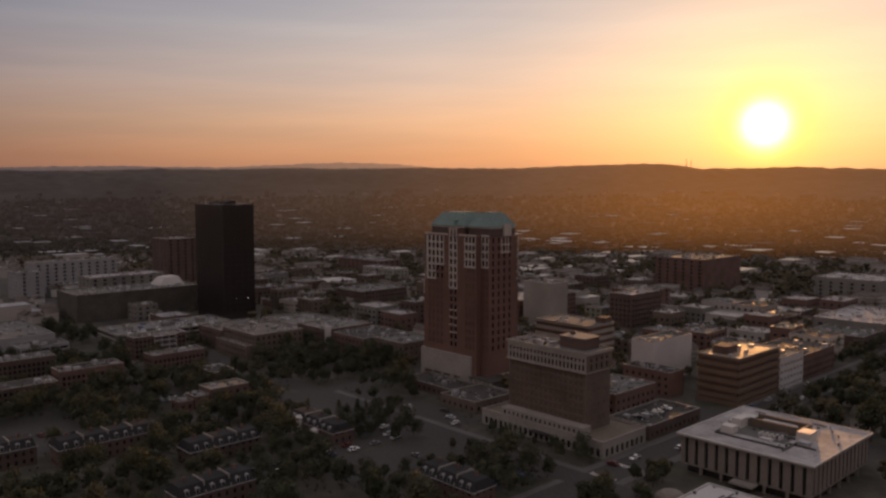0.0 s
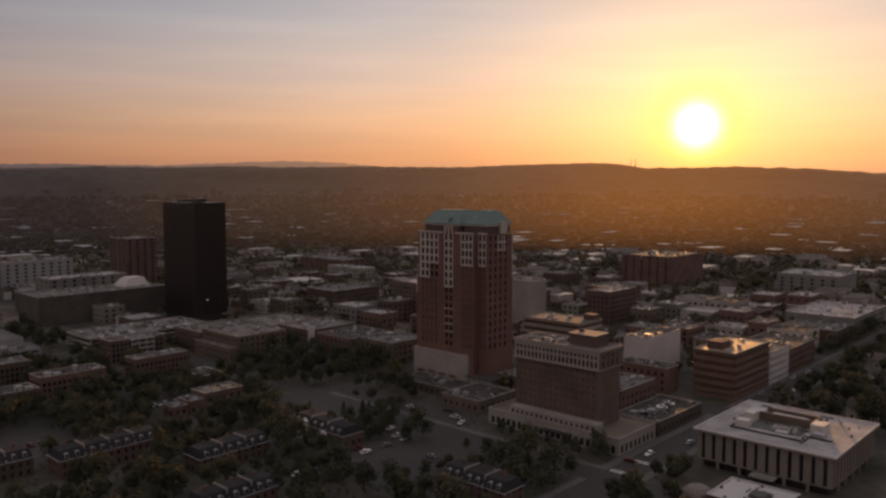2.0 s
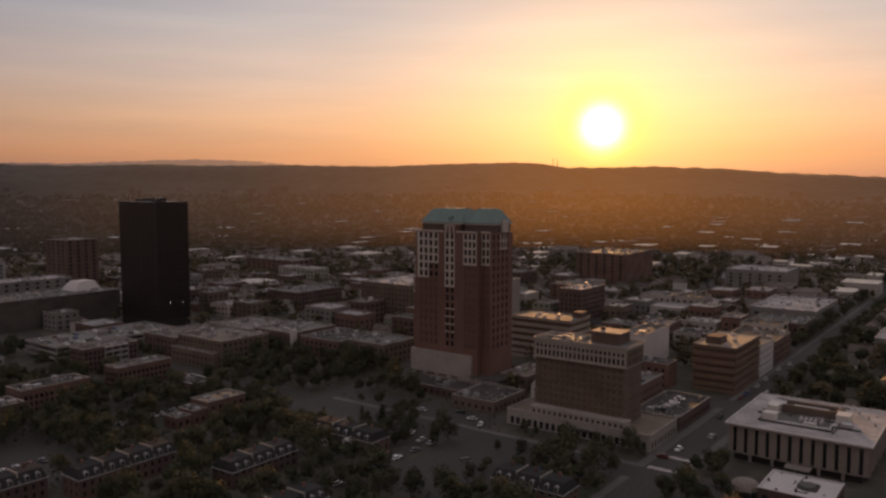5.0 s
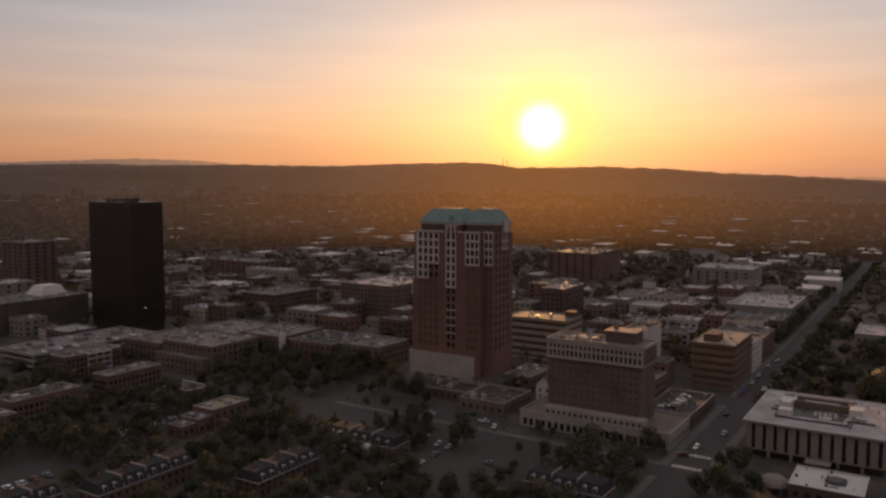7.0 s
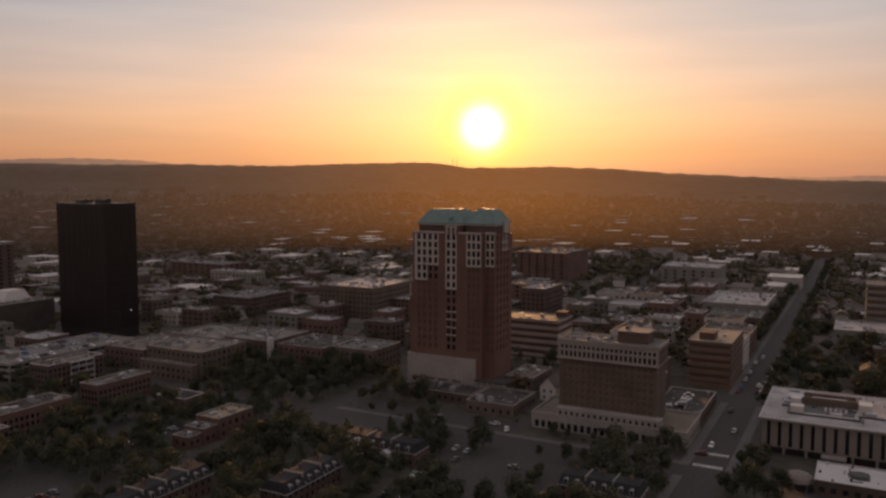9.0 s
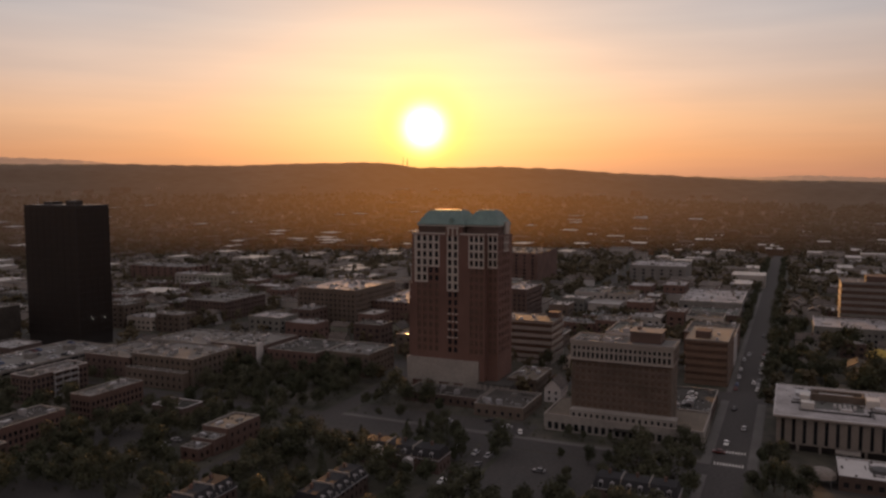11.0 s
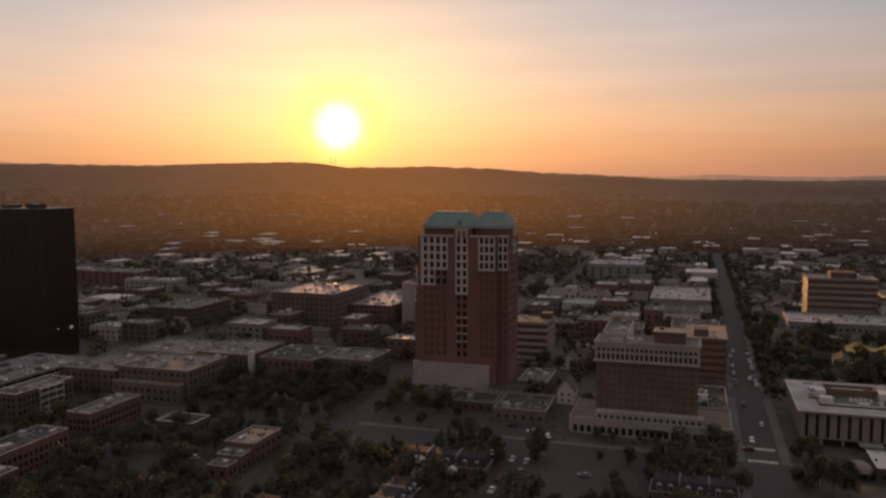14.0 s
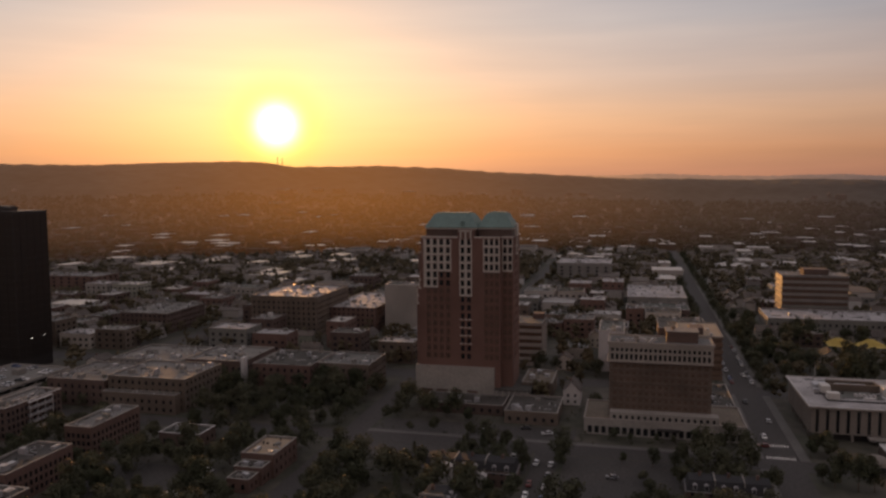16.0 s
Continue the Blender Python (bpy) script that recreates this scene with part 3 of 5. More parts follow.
    part("base_wing", Geo().box(-2.5, 24.0, -8.0, 7.8, 0, 6.4), CONCRETE_DARK, ob, "dark low base wing")
    part("base_wing_roof", Geo().box(-2.9, 24.4, -8.4, 7.9, 6.404, 6.8), TAR, ob)
    for k in range(6):
        part("column", Geo().box(-3.2, -2.6, -7.6 + k * 2.8, -7.0 + k * 2.8, 0, 6.4), CONCRETE, ob)


brick_tower()


# ---- the black tower ----
def black_tower():
    lx, ly, h = 25.0, 43.0, 84.6
    ob = thing("black_tower", "tall black glass office tower with a flat top", "tower", pose(269.5, 527, 0))
    part("core", Geo().box(0.1, lx - 0.1, 0.1, ly - 0.1, 0, h), BLACK_METAL, ob)
    # panes between floor bands, on the two sides that face the town centre
    nz, step = 20, 3.9
    for side, n in (("w", 8), ("s", 5), ):
        org, u, nrm, length = side_of(side, lx, ly)
        w = length / n
        for i in range(n):
            for k in range(nz):
                a, z = (i + 0.5) * w, 6.2 + (k + 0.5) * step - 0.1
                part("pane", pane_mesh(round(w - 0.35, 2), step - 0.5, BLACK_GLASS, 0), None, ob, m=pose(org[0] + u[0] * a, org[1] + u[1] * a, z, 0, 0, YAW_OF[side]))
        for i in range(n + 1):
            a = min(max(i * w, 0.15), length - 0.15)
            x, y = org[0] + u[0] * a, org[1] + u[1] * a
            part("mullion", Geo().box(x - 0.15, x + 0.15, y - 0.15, y + 0.15, 5.6, h - 0.4), BLACK_METAL, ob)
    part("parapet", Geo().box(-0.1, lx + 0.1, -0.1, ly + 0.1, h + 0.002, h + 1.0), BLACK_METAL, ob)
    for x, y, w, d, t in ((5, 6, 6, 7, 2.2), (13, 14, 5, 9, 2.6), (8, 30, 9, 6, 1.8)):
        part("roof_unit", Geo().box(x, x + w, y, y + d, h + 1.0, h + 1.0 + t), BLACK_METAL, ob)
    for x in (9.2, 18.7):
        part("wall_lamp", Geo().box(x - 0.11, x + 0.11, -0.5, -0.2, 16.65, 16.85), LAMP, ob, "small lit wall lamp")
    part("antenna", Geo().tube(6, 38, h + 1.0, h + 5.5, 0.2, 0.06, 6), METAL, ob)


black_tower()


# ---- the hotel ----
def hotel():
    x0, x1, y0, y1, h = 237.0, 252.5, 180.5, 219.5, 28.6
    lx, ly = x1 - x0, y1 - y0
    ob = thing("hotel", "brown brick hotel with cream top storeys above a low podium", "hotel", pose(x0, y0, 0))
    g = Geo()
    made = []
    for s in "wsen":
        org, u, nrm, length = side_of(s, lx, ly)
        us = bays(length, 15, 1.5, 1.0) if s == "w" else bays(length, 3, 1.0, 2.5) if s == "s" else []
        rows = floors(9.6, 2.72, 7, 1.25) if us and s == "w" else floors(9.6, 5.44, 3, 1.2) if us else []
        made.append((s, wall_side(g, org, u, nrm, length, h, us, rows, 0.14)))
    part("wall", g, BRICK_BROWN, ob)
    for s, spots in made:
        add_windows(ob, spots, s, BRONZE, bars=0)
    for k in range(7):
        part("spandrel", Geo().box(-0.06, -0.003, 0.6, ly - 0.6, 9.6 + 2.72 * k + 1.5, 9.6 + 2.72 * k + 1.9), BRICK_DARK, ob, "darker brick course")
    # two cream storeys, slightly proud, with rows of narrow windows
    g = Geo()
    made = []
    for s in "wsen":
        org, u, nrm, length = side_of(s, lx + 0.8, ly + 0.8)
        org = (org[0] - 0.4, org[1] - 0.4)
        us = bays(length, 21, 1.05, 0.6) if s == "w" else bays(length, 4, 1.05, 1.5) if s == "s" else []
        made.append((s, wall_side(g, org, u, nrm, length, 6.6, us, [(0.6, 2.9), (3.8, 5.2)] if us else [], 0.35, z0=28.604, mat=0 if s in "wn" else 1)))
    g.quad((-0.4, -0.4, 28.604), (-0.4, ly + 0.4, 28.604), (lx + 0.4, ly + 0.4, 28.604), (lx + 0.4, -0.4, 28.604))
    part("upper_wall", g, (HOTEL_STONE, BRICK_BROWN), ob, "cream top storeys")
    for s, spots in made:
        add_windows(ob, spots, s, bars=0)
    part("ledge", Geo().box(-0.9, lx + 0.5, -0.5, ly + 0.9, 28.25, 28.6), HOTEL_STONE, ob, "cream stone ledge")
    part("cornice", Geo().box(-0.8, lx + 0.8, -0.8, ly + 0.8, 35.2, 35.6), HOTEL_STONE, ob, "cream stone cornice")
    part("roof", Geo().box(0.2, lx - 0.2, 0.2, ly - 0.2, 35.6, 35.66), GRAVEL, ob)
    for a, b, c, d in ((-0.8, lx + 0.8, -0.8, -0.5), (-0.8, lx + 0.8, ly + 0.5, ly + 0.8), (-0.8, -0.5, -0.5, ly + 0.5), (lx + 0.5, lx + 0.8, -0.5, ly + 0.5)):
        part("railing", Geo().box(a, b, c, d, 35.604, 36.3), HOTEL_STONE, ob)
    part("penthouse", Geo().box(5.5, 15.0, 5.0, 17.0, 35.66, 39.8), BRICK_DARK, ob, "dark penthouse")
    part("penthouse_roof", Geo().box(5.1, 15.4, 4.6, 17.4, 39.802, 40.2), TAN, ob, "tan roof slab")
    part("chimney", Geo().box(9.5, 11.0, 13.5, 15.0, 40.2, 41.4), BRICK_DARK, ob)
    rng = random.Random(8)
    for _ in range(14):
        x, y, w = rng.uniform(1, 12), rng.uniform(18.5, 36), rng.uniform(0.7, 1.8)
        part("roof_unit", Geo().box(x, x + w, y, y + w * rng.uniform(0.7, 1.6), 35.66, 35.66 + rng.uniform(0.6, 1.6)), rng.choice((METAL, WHITE, CONCRETE_DARK)), ob)
    ROOFS.append((x0 + 1, x1 - 1, y0 + 19, y1 - 1, 35.68))
    # podium
    pod = thing("hotel_podium", "low cream podium with arched shop windows and a tan roof", "building", pose(231, 168, 0))
    g = Geo()
    made = []
    for s in "wsen":
        org, u, nrm, length = side_of(s, 27.5, 61)
        us = bays(length, 22, 1.7, 1.0) if s == "w" else bays(length, 8, 1.8, 1.0) if s == "s" else []
        made.append((s, wall_side(g, org, u, nrm, length, 6.2, us, [(0.5, 3.4)] if us else [], 0.4)))
    part("wall", g, CONCRETE, pod)
    for s, spots in made:
        add_windows(pod, spots, s, bars=0, name="shop_window")
    part("roof", Geo().box(0.4, 27.1, 0.4, 60.6, 5.8, 6.0), BROWN_ROOF, pod)
    for a, b, c, d in ((-0.2, 27.7, -0.2, 0.4), (-0.2, 27.7, 60.6, 61.2), (-0.2, 0.4, 0.4, 60.6), (27.1, 27.7, 0.4, 60.6)):
        part("coping", Geo().box(a, b, c, d, 6.203, 6.5), HOTEL_STONE, pod)
    g = Geo()
    sp = wall_side(g, (1.0, 51.0), (0, -1), (-1, 0), 41.0, 3.0, bays(41, 17, 1.0, 0.6), [(0.5, 2.0)], 0.3, z0=6.0)
    for s, (a, b, c, d) in {"n": (1.0, 6.0, 50.99, 51.0), "s": (1.0, 6.0, 10.0, 10.01)}.items():
        g.box(a, b, c, d, 6.0, 9.0)
    g.quad((1.0, 10, 9), (6.4, 10, 9), (6.4, 51, 9), (1.0, 51, 9))
    part("mezzanine", g, CONCRETE, pod, "pale mezzanine wall")
    add_windows(pod, sp, "w", bars=0)
    part("canopy", Geo().box(-3.0, -0.1, 24.0, 33.0, 3.5, 3.9), BLACK_METAL, pod, "dark entrance canopy")


hotel()


# ---- the bank with its white roof ----
def bank():
    x0, x1, y0, y1 = 241.0, 290.0, 97.6, 144.6
    lx, ly = x1 - x0, y1 - y0
    ob = thing("bank", "tan office block with tall dark slots under a white roof", "office", pose(x0, y0, -1.2))
    part("ground_floor", Geo().box(3.0, lx - 3.0, 3.0, ly - 3.0, 0, 3.9), BLACK_METAL, ob, "dark glazed ground floor")
    g = Geo()
    made = []
    for s in "wsen":
        org, u, nrm, length = side_of(s, lx - 2.4, ly - 2.4)
        org = (org[0] + 1.2, org[1] + 1.2)
        us = bays(length, 12 if s in "we" else 14, 1.25, 0.4)
        made.append((s, wall_side(g, org, u, nrm, length, 9.8, us, [(0.3, 9.3)], 0.8, z0=3.9)))
    g.quad((1.2, 1.2, 3.9), (1.2, ly - 1.2, 3.9), (lx - 1.2, ly - 1.2, 3.9), (lx - 1.2, 1.2, 3.9))
    part("wall", g, TAN, ob)
    for s, spots in made:
        add_windows(ob, spots, s, bars=0)
        org, u, nrm, length = side_of(s, lx - 2.4, ly - 2.4)
        for i in range(1, 6):
            a = length * i / 6
            x, y = org[0] + 1.2 + u[0] * a - nrm[0] * 0.6, org[1] + 1.2 + u[1] * a - nrm[1] * 0.6
            part("column", Geo().box(x - 0.45, x + 0.45, y - 0.45, y + 0.45, 0, 3.9), TAN, ob)
    part("fascia", Geo().box(0, lx, 0, ly, 13.7, 14.3), TAN, ob, "tan roof fascia")
    part("roof", Geo().box(0.5, lx - 0.5, 0.5, ly - 0.5, 14.304, 14.36), MEMBRANE, ob, "pale stained roof membrane")
    for a, b, c, d in ((0, lx, 0, 0.45), (0, lx, ly - 0.45, ly), (0, 0.45, 0.45, ly - 0.45), (lx - 0.45, lx, 0.45, ly - 0.45)):
        part("coping", Geo().box(a, b, c, d, 14.304, 14.75), WHITE, ob, "white metal coping")
    # machine court: screens, housings, fans, ducts
    for a, b, c, d, t, mat in ((27.0, 28.0, 15.0, 34.0, 2.8, BRICK_BROWN), (28.0, 34.0, 15.0, 16.0, 2.8, BRICK_BROWN), (22.0, 28.0, 10.5, 15.0, 3.2, FRAME), (34.0, 35.0, 15.0, 34.0, 2.8, BRICK_BROWN), (22.0, 27.5, 34.5, 38.0, 3.0, FRAME), (28.5, 34.5, 34.0, 39.5, 2.0, METAL),
                               (13.0, 17.0, 33.0, 37.5, 2.4, FRAME), (30.0, 33.0, 19.0, 31.0, 1.9, METAL), (17.0, 20.0, 9.0, 12.5, 1.6, METAL), (14.0, 16.0, 20.0, 24.0, 0.8, WHITE), (24.0, 25.6, 36.0, 40.5, 1.2, METAL)):
        part("roof_unit", Geo().box(a, b, c, d, 14.36, 14.36 + t), mat, ob)
    part("pit_floor", Geo().box(15.0, 27.0, 16.0, 34.0, 14.36, 14.40), GRAVEL, ob, "dark machine court floor")
    for i in range(2):
        for k in range(5):
            x, y = 18.2 + i * 2.0, 19.0 + k * 1.7
            part("fan", Geo().tube(x, y, 14.40, 15.5, 0.55, 0.5, 10), WHITE, ob, "white round roof fan")
    for a, b, c, d in ((10.0, 10.4, 14.0, 38.0), (10.4, 22.0, 38.0, 38.3), (16.0, 16.3, 6.0, 15.0), (8.0, 22.0, 13.2, 13.6), (20.0, 20.4, 36.0, 41.0)):
        part("duct", Geo().box(a, b, c, d, 14.42, 14.95), BLACK_METAL, ob, "dark roof duct")
    rng = random.Random(3)
    for _ in range(12):
        x, y = rng.uniform(36, 47), rng.uniform(3, 43)
        part("vent", Geo().tube(x, y, 14.36, 14.36 + rng.uniform(0.3, 0.7), 0.3, 0.25, 8), METAL, ob)
    ROOFS.append((x0 + 8, x1 - 2, y0 + 2, y1 - 2, 13.18))
    part("entrance_canopy", Geo().box(-3.0, 1.1, 18.0, 26.0, 3.2, 3.8), CONCRETE, ob, "pale entrance canopy")


bank()


# ---- the banded office block ----
def banded_office(name, label, x0, x1, y0, y1, h, storeys, band_mat, roof, seed, penthouse=None, base=0.0):
    rng = random.Random(seed)
    lx, ly = x1 - x0, y1 - y0
    ob = thing(name, label, "office", pose(x0, y0, 0))
    part("core", Geo().box(0.5, lx - 0.5, 0.5, ly - 0.5, 0, h - 0.8), BLACK_METAL, ob)
    step = h / storeys
    for k in range(storeys + 1):
        z = k * step - (0.95 if k else 0)
        part("spandrel", Geo().box(0, lx, 0, ly, z, min(z + 1.9, h)), band_mat, ob)
    for k in range(storeys):
        z0, z1 = k * step + 0.95, (k + 1) * step - 0.95
        for side in "ws":
            org, u, nrm, length = side_of(side, lx, ly)
            n = max(2, int(length / 3.5))
            w = (length - 1.0) / n
            for i in range(n):
                a = 0.5 + (i + 0.5) * w
                part("window", pane_mesh(round(w - 0.16, 2), round(z1 - z0 - 0.04, 2), BRONZE, 0), None, ob, m=pose(org[0] + u[0] * a - nrm[0] * 0.3, org[1] + u[1] * a - nrm[1] * 0.3, (z0 + z1) / 2, 0, 0, YAW_OF[side]))
    part("roof", Geo().box(0.4, lx - 0.4, 0.4, ly - 0.4, h + 0.003, h + 0.08), roof, ob)
    for a, b, c, d in ((-0.1, lx + 0.1, -0.1, 0.4), (-0.1, lx + 0.1, ly - 0.4, ly + 0.1), (-0.1, 0.4, 0.4, ly - 0.4), (lx - 0.4, lx + 0.1, 0.4, ly - 0.4)):
        part("coping", Geo().box(a, b, c, d, h + 0.003, h + 0.5), CONCRETE_DARK, ob)
    if penthouse:
        a, b, c, d, t = penthouse
        part("penthouse", Geo().box(a, b, c, d, h + 0.08, h + t), BRICK_DARK, ob, "dark roof penthouse")
    for _ in range(5):
        x, y, w = rng.uniform(2, lx - 5), rng.uniform(2, ly - 5), rng.uniform(0.8, 2.4)
        part("roof_unit", Geo().box(x, x + w, y, y + w, h + 0.08, h + 0.08 + rng.uniform(0.5, 1.5)), METAL, ob)
    return ob


TAN_BAND = material("brown_spandrel", (0.125, 0.082, 0.056), 0.7, 0.15, 1.5, 0.1)
ROOF_TAN = material("tan_gravel_roof", (0.24, 0.18, 0.12), 0.68, 0.08, 1.2, 0.1, spec=0.35)
banded_office("office_block", "brown banded six-storey office block with a tan roof", 330, 371, 166.8, 187, 21.7, 6, TAN_BAND, ROOF_TAN, 5, (6, 16, 9, 16, 3.6))
banded_office("parking_garage", "pale concrete parking garage with open decks", 342, 366, 258, 295, 23.0, 6, CONCRETE, GRAVEL, 6, (16, 23, 1, 7, 3))
banded_office("clinic_block", "seven-storey grey office block with banded windows", 503, 530, 68, 111, 34, 8, CONCRETE_DARK, GRAVEL, 7, (6, 20, 12, 28, 4))


# ---- named low blocks: x0, x1, y0, y1, height, wall, roof, coping ----
TAKEN = [(262, 298, 258, 314), (262, 300, 520, 576), (229, 260, 166, 231), (233, 290, 94, 147), (328, 375, 164, 190), (338, 370, 254, 298), (500, 548, 66, 113),
         (60, 1100, 148, 168), (202, 218, -300, 900), (302, 322, -300, 1000), (216, 304, 312, 326), (60, 204, 312, 326), (320, 1000, 298, 312), (320, 1000, 482, 497), (148, 236, 168, 314)]
NEAR_BLOCKS = [
    ("civic_deck", "large dark low hall behind the parking deck", 190, 284, 596, 640, 20.5, TAR, GRAVEL, CONCRETE, ""),
    ("apartment_block", "long red-brick apartment block with rows of windows", 164, 193, 402.5, 414, 11.0, BRICK, GRAVEL, CONCRETE, "ws"),
    ("apartment_block", "long red-brick apartment block with rows of windows", 117, 147, 397, 411, 11.0, BRICK, TAR, CONCRETE, "ws"),
    ("apartment_block", "brick apartment block with white balconies", 172, 203, 447, 460, 13.0, BRICK_DARK, GRAVEL, WHITE, "ws"),
    ("apartment_block", "dark brick apartment block with a flat roof", 84, 112, 384, 398, 10.0, BRICK_DARK, TAR, CONCRETE, "ws"),
    ("apartment_block", "long dark brick block with a grey roof", 100, 128, 440, 454, 11.0, BRICK_DARK, GRAVEL, CONCRETE, "ws"),
    ("school_block", "low brick school block with a pale flat roof", 222, 254, 400, 438, 14.6, BRICK_BROWN, GRAVEL, CONCRETE, "ws"),
    ("school_wing", "low flat-roofed brick school wing", 217.5, 222, 402, 438, 8.6, BRICK_BROWN, GRAVEL, CONCRETE, "w"),
    ("school_block", "plain brick block with a grey roof", 222, 256, 440, 470, 12.0, BRICK_DARK, GRAVEL, CONCRETE, "ws"),
    ("garage_shed", "small flat-roofed store with a pale parapet", 181, 193, 369, 386, 5.2, BRICK_DARK, TAR, WHITE, "ws"),
    ("brick_shop", "brick shop with a flat tan roof", 159, 178, 328, 340, 8.2, BRICK, ROOF_TAN, CONCRETE, "ws"),
    ("brick_shop", "lower brick shop wing with a flat roof", 152, 158.9, 329, 339, 6.0, BRICK, GRAVEL, CONCRETE, "ws"),
    ("brick_shop", "lowest brick shop wing with a flat roof", 145, 151.9, 330, 338, 4.6, BRICK, GRAVEL, CONCRETE, "ws"),
    ("flat_hall", "wide hall with a pale flat roof", 390, 448, 408, 454, 26.5, BRICK_BROWN, MEMBRANE, CONCRETE, "ws"),
]
CENTRE_BLOCKS = [
    ("shop_block", "low block crowded with roof machines", 412, 484, 376, 410, 17.0, BRICK, MEMBRANE, CONCRETE, "ws"),
    ("white_block", "white-painted office block with a cluttered roof", 338, 374, 215, 228, 21.5, WHITE, GRAVEL, CONCRETE, ""),
    ("brick_block", "square dark red-brick block with pale roof vents", 462, 499, 311, 329, 23.5, BRICK_DARK, MEMBRANE, CONCRETE, "ws"),
    ("brick_block", "plain red-brick block with a flat roof", 322, 334, 196, 222, 12.0, BRICK, TAR, CONCRETE, "w"),
    ("white_shop", "white shop block with a tan roof", 372, 398, 167, 186, 16.0, WHITE, ROOF_TAN, CONCRETE, "ws"),
    ("brick_block", "red-brick commercial block with dark windows", 400, 440, 168, 196, 13.0, BRICK, TAR, CONCRETE, "ws"),
    ("store_block", "wide grey store with stepped white roofs", 527, 600, 172, 215, 13.0, CONCRETE_DARK, MEMBRANE, WHITE, "ws"),
    ("store_wing", "low grey store wing with flat roof", 492, 526, 172, 205, 9.5, BRICK_DARK, GRAVEL, CONCRETE, "ws"),
    ("long_low_block", "long low block with a white roof", 452, 492, 40, 127, 12.6, CONCRETE_DARK, MEMBRANE, WHITE, "wn"),
    ("supermarket", "far flat store with a white roof", 700, 750, 232, 284, 20, CONCRETE_DARK, MEMBRANE, WHITE, "w"),
    ("tall_slab", "tall pale slab block with few windows", 418, 436, 346, 371, 32.0, CONCRETE, GRAVEL, WHITE, ""),
    ("brick_block", "brown brick block behind the main street", 520, 556, 338, 368, 18, BRICK, GRAVEL, CONCRETE, "ws"),
    ("long_mill", "long brick mill with a flat roof", 652, 720, 362, 412, 32, BRICK, GRAVEL, CONCRETE, "w"),
    ("brick_block", "red-brick block with a flat roof", 524, 556, 672, 744, 18, BRICK, GRAVEL, CONCRETE, "ws"),
    ("brick_block", "grey-brown block with a flat roof", 380, 428, 510, 545, 14, BRICK_DARK, GRAVEL, CONCRETE, "ws"),
]
OUTER_BLOCKS = [
    ("office_slab", "tall brown brick slab block far off", 320, 350, 738, 772, 48, BRICK_DARK, GRAVEL, CONCRETE, "ws"),
    ("long_white_block", "long white apartment block with many windows", 192, 214, 752, 782, 24, WORN_WHITE, GRAVEL, WORN_WHITE, "ws"),
    ("long_white_block", "long white apartment block with many windows", 214.5, 290, 784, 812, 29, WORN_WHITE, GRAVEL, WORN_WHITE, "ws"),
    ("flat_office", "long low office with a pale roof", 222, 284, 662, 690, 25, CONCRETE_DARK, MEMBRANE, WORN_WHITE, "ws"),
    ("main_street_block", "main street block with pale shop fronts", 276, 303, 334, 360, 12, BRICK_BROWN, GRAVEL, CONCRETE, "ws"),
    ("main_street_block", "flat-roofed brick block on the main street", 270, 303, 362, 392, 11.5, BRICK, TAR, CONCRETE, "ws"),
    ("main_street_block", "flat-roofed brick block on the main street", 268, 303, 396, 428, 12.5, BRICK_DARK, GRAVEL, CONCRETE, "ws"),
    ("main_street_block", "flat-roofed grey block on the main street", 268, 303, 432, 470, 11, CONCRETE_DARK, GRAVEL, CONCRETE, "ws"),
    ("tan_roof_block", "low block with a wide tan flat roof", 275, 301, 246, 260, 8.0, BRICK_BROWN, BROWN_ROOF, CONCRETE, "ws"),
    ("low_block", "low brown block beside the hotel podium", 262, 300, 168.5, 188, 5.6, BRICK_DARK, TAR, CONCRETE, "ws"),
    ("brick_block", "plain red-brick block behind the hotel", 270, 300, 190, 212, 12.5, BRICK, GRAVEL, CONCRETE, "ws"),
    ("city_hall", "low brown hall with a stepped flat roof", 238, 264, 240, 262, 5.2, BRICK_BROWN, TAR, CONCRETE, "ws"),
    ("hall_wing", "low dark hall wing at the tower's foot", 247, 264.5, 264, 300, 4.4, BRICK_DARK, TAR, CONCRETE, "w"),
]
for i, (name, label, x0, x1, y0, y1, h, wall, roof, coping, sides) in enumerate(NEAR_BLOCKS + CENTRE_BLOCKS + OUTER_BLOCKS):
    far = x0 > 480 or y0 > 600
    block(name, label, x0, x1, y0, y1, h, wall, roof, coping, step=2.75 if name == "apartment_block" else 3.4, first=1.1, win=(1.35, 1.75) if name == "apartment_block" else (1.3, 1.7) if not far else (2.6, 1.8), pitch=2.25 if name == "apartment_block" else 3.4 if not far else 7.5, sides=sides, units=3 + int((x1 - x0) * (y1 - y0) / 260), seed=20 + i)
    TAKEN.append((x0 - 3, x1 + 3, y0 - 3, y1 + 3))
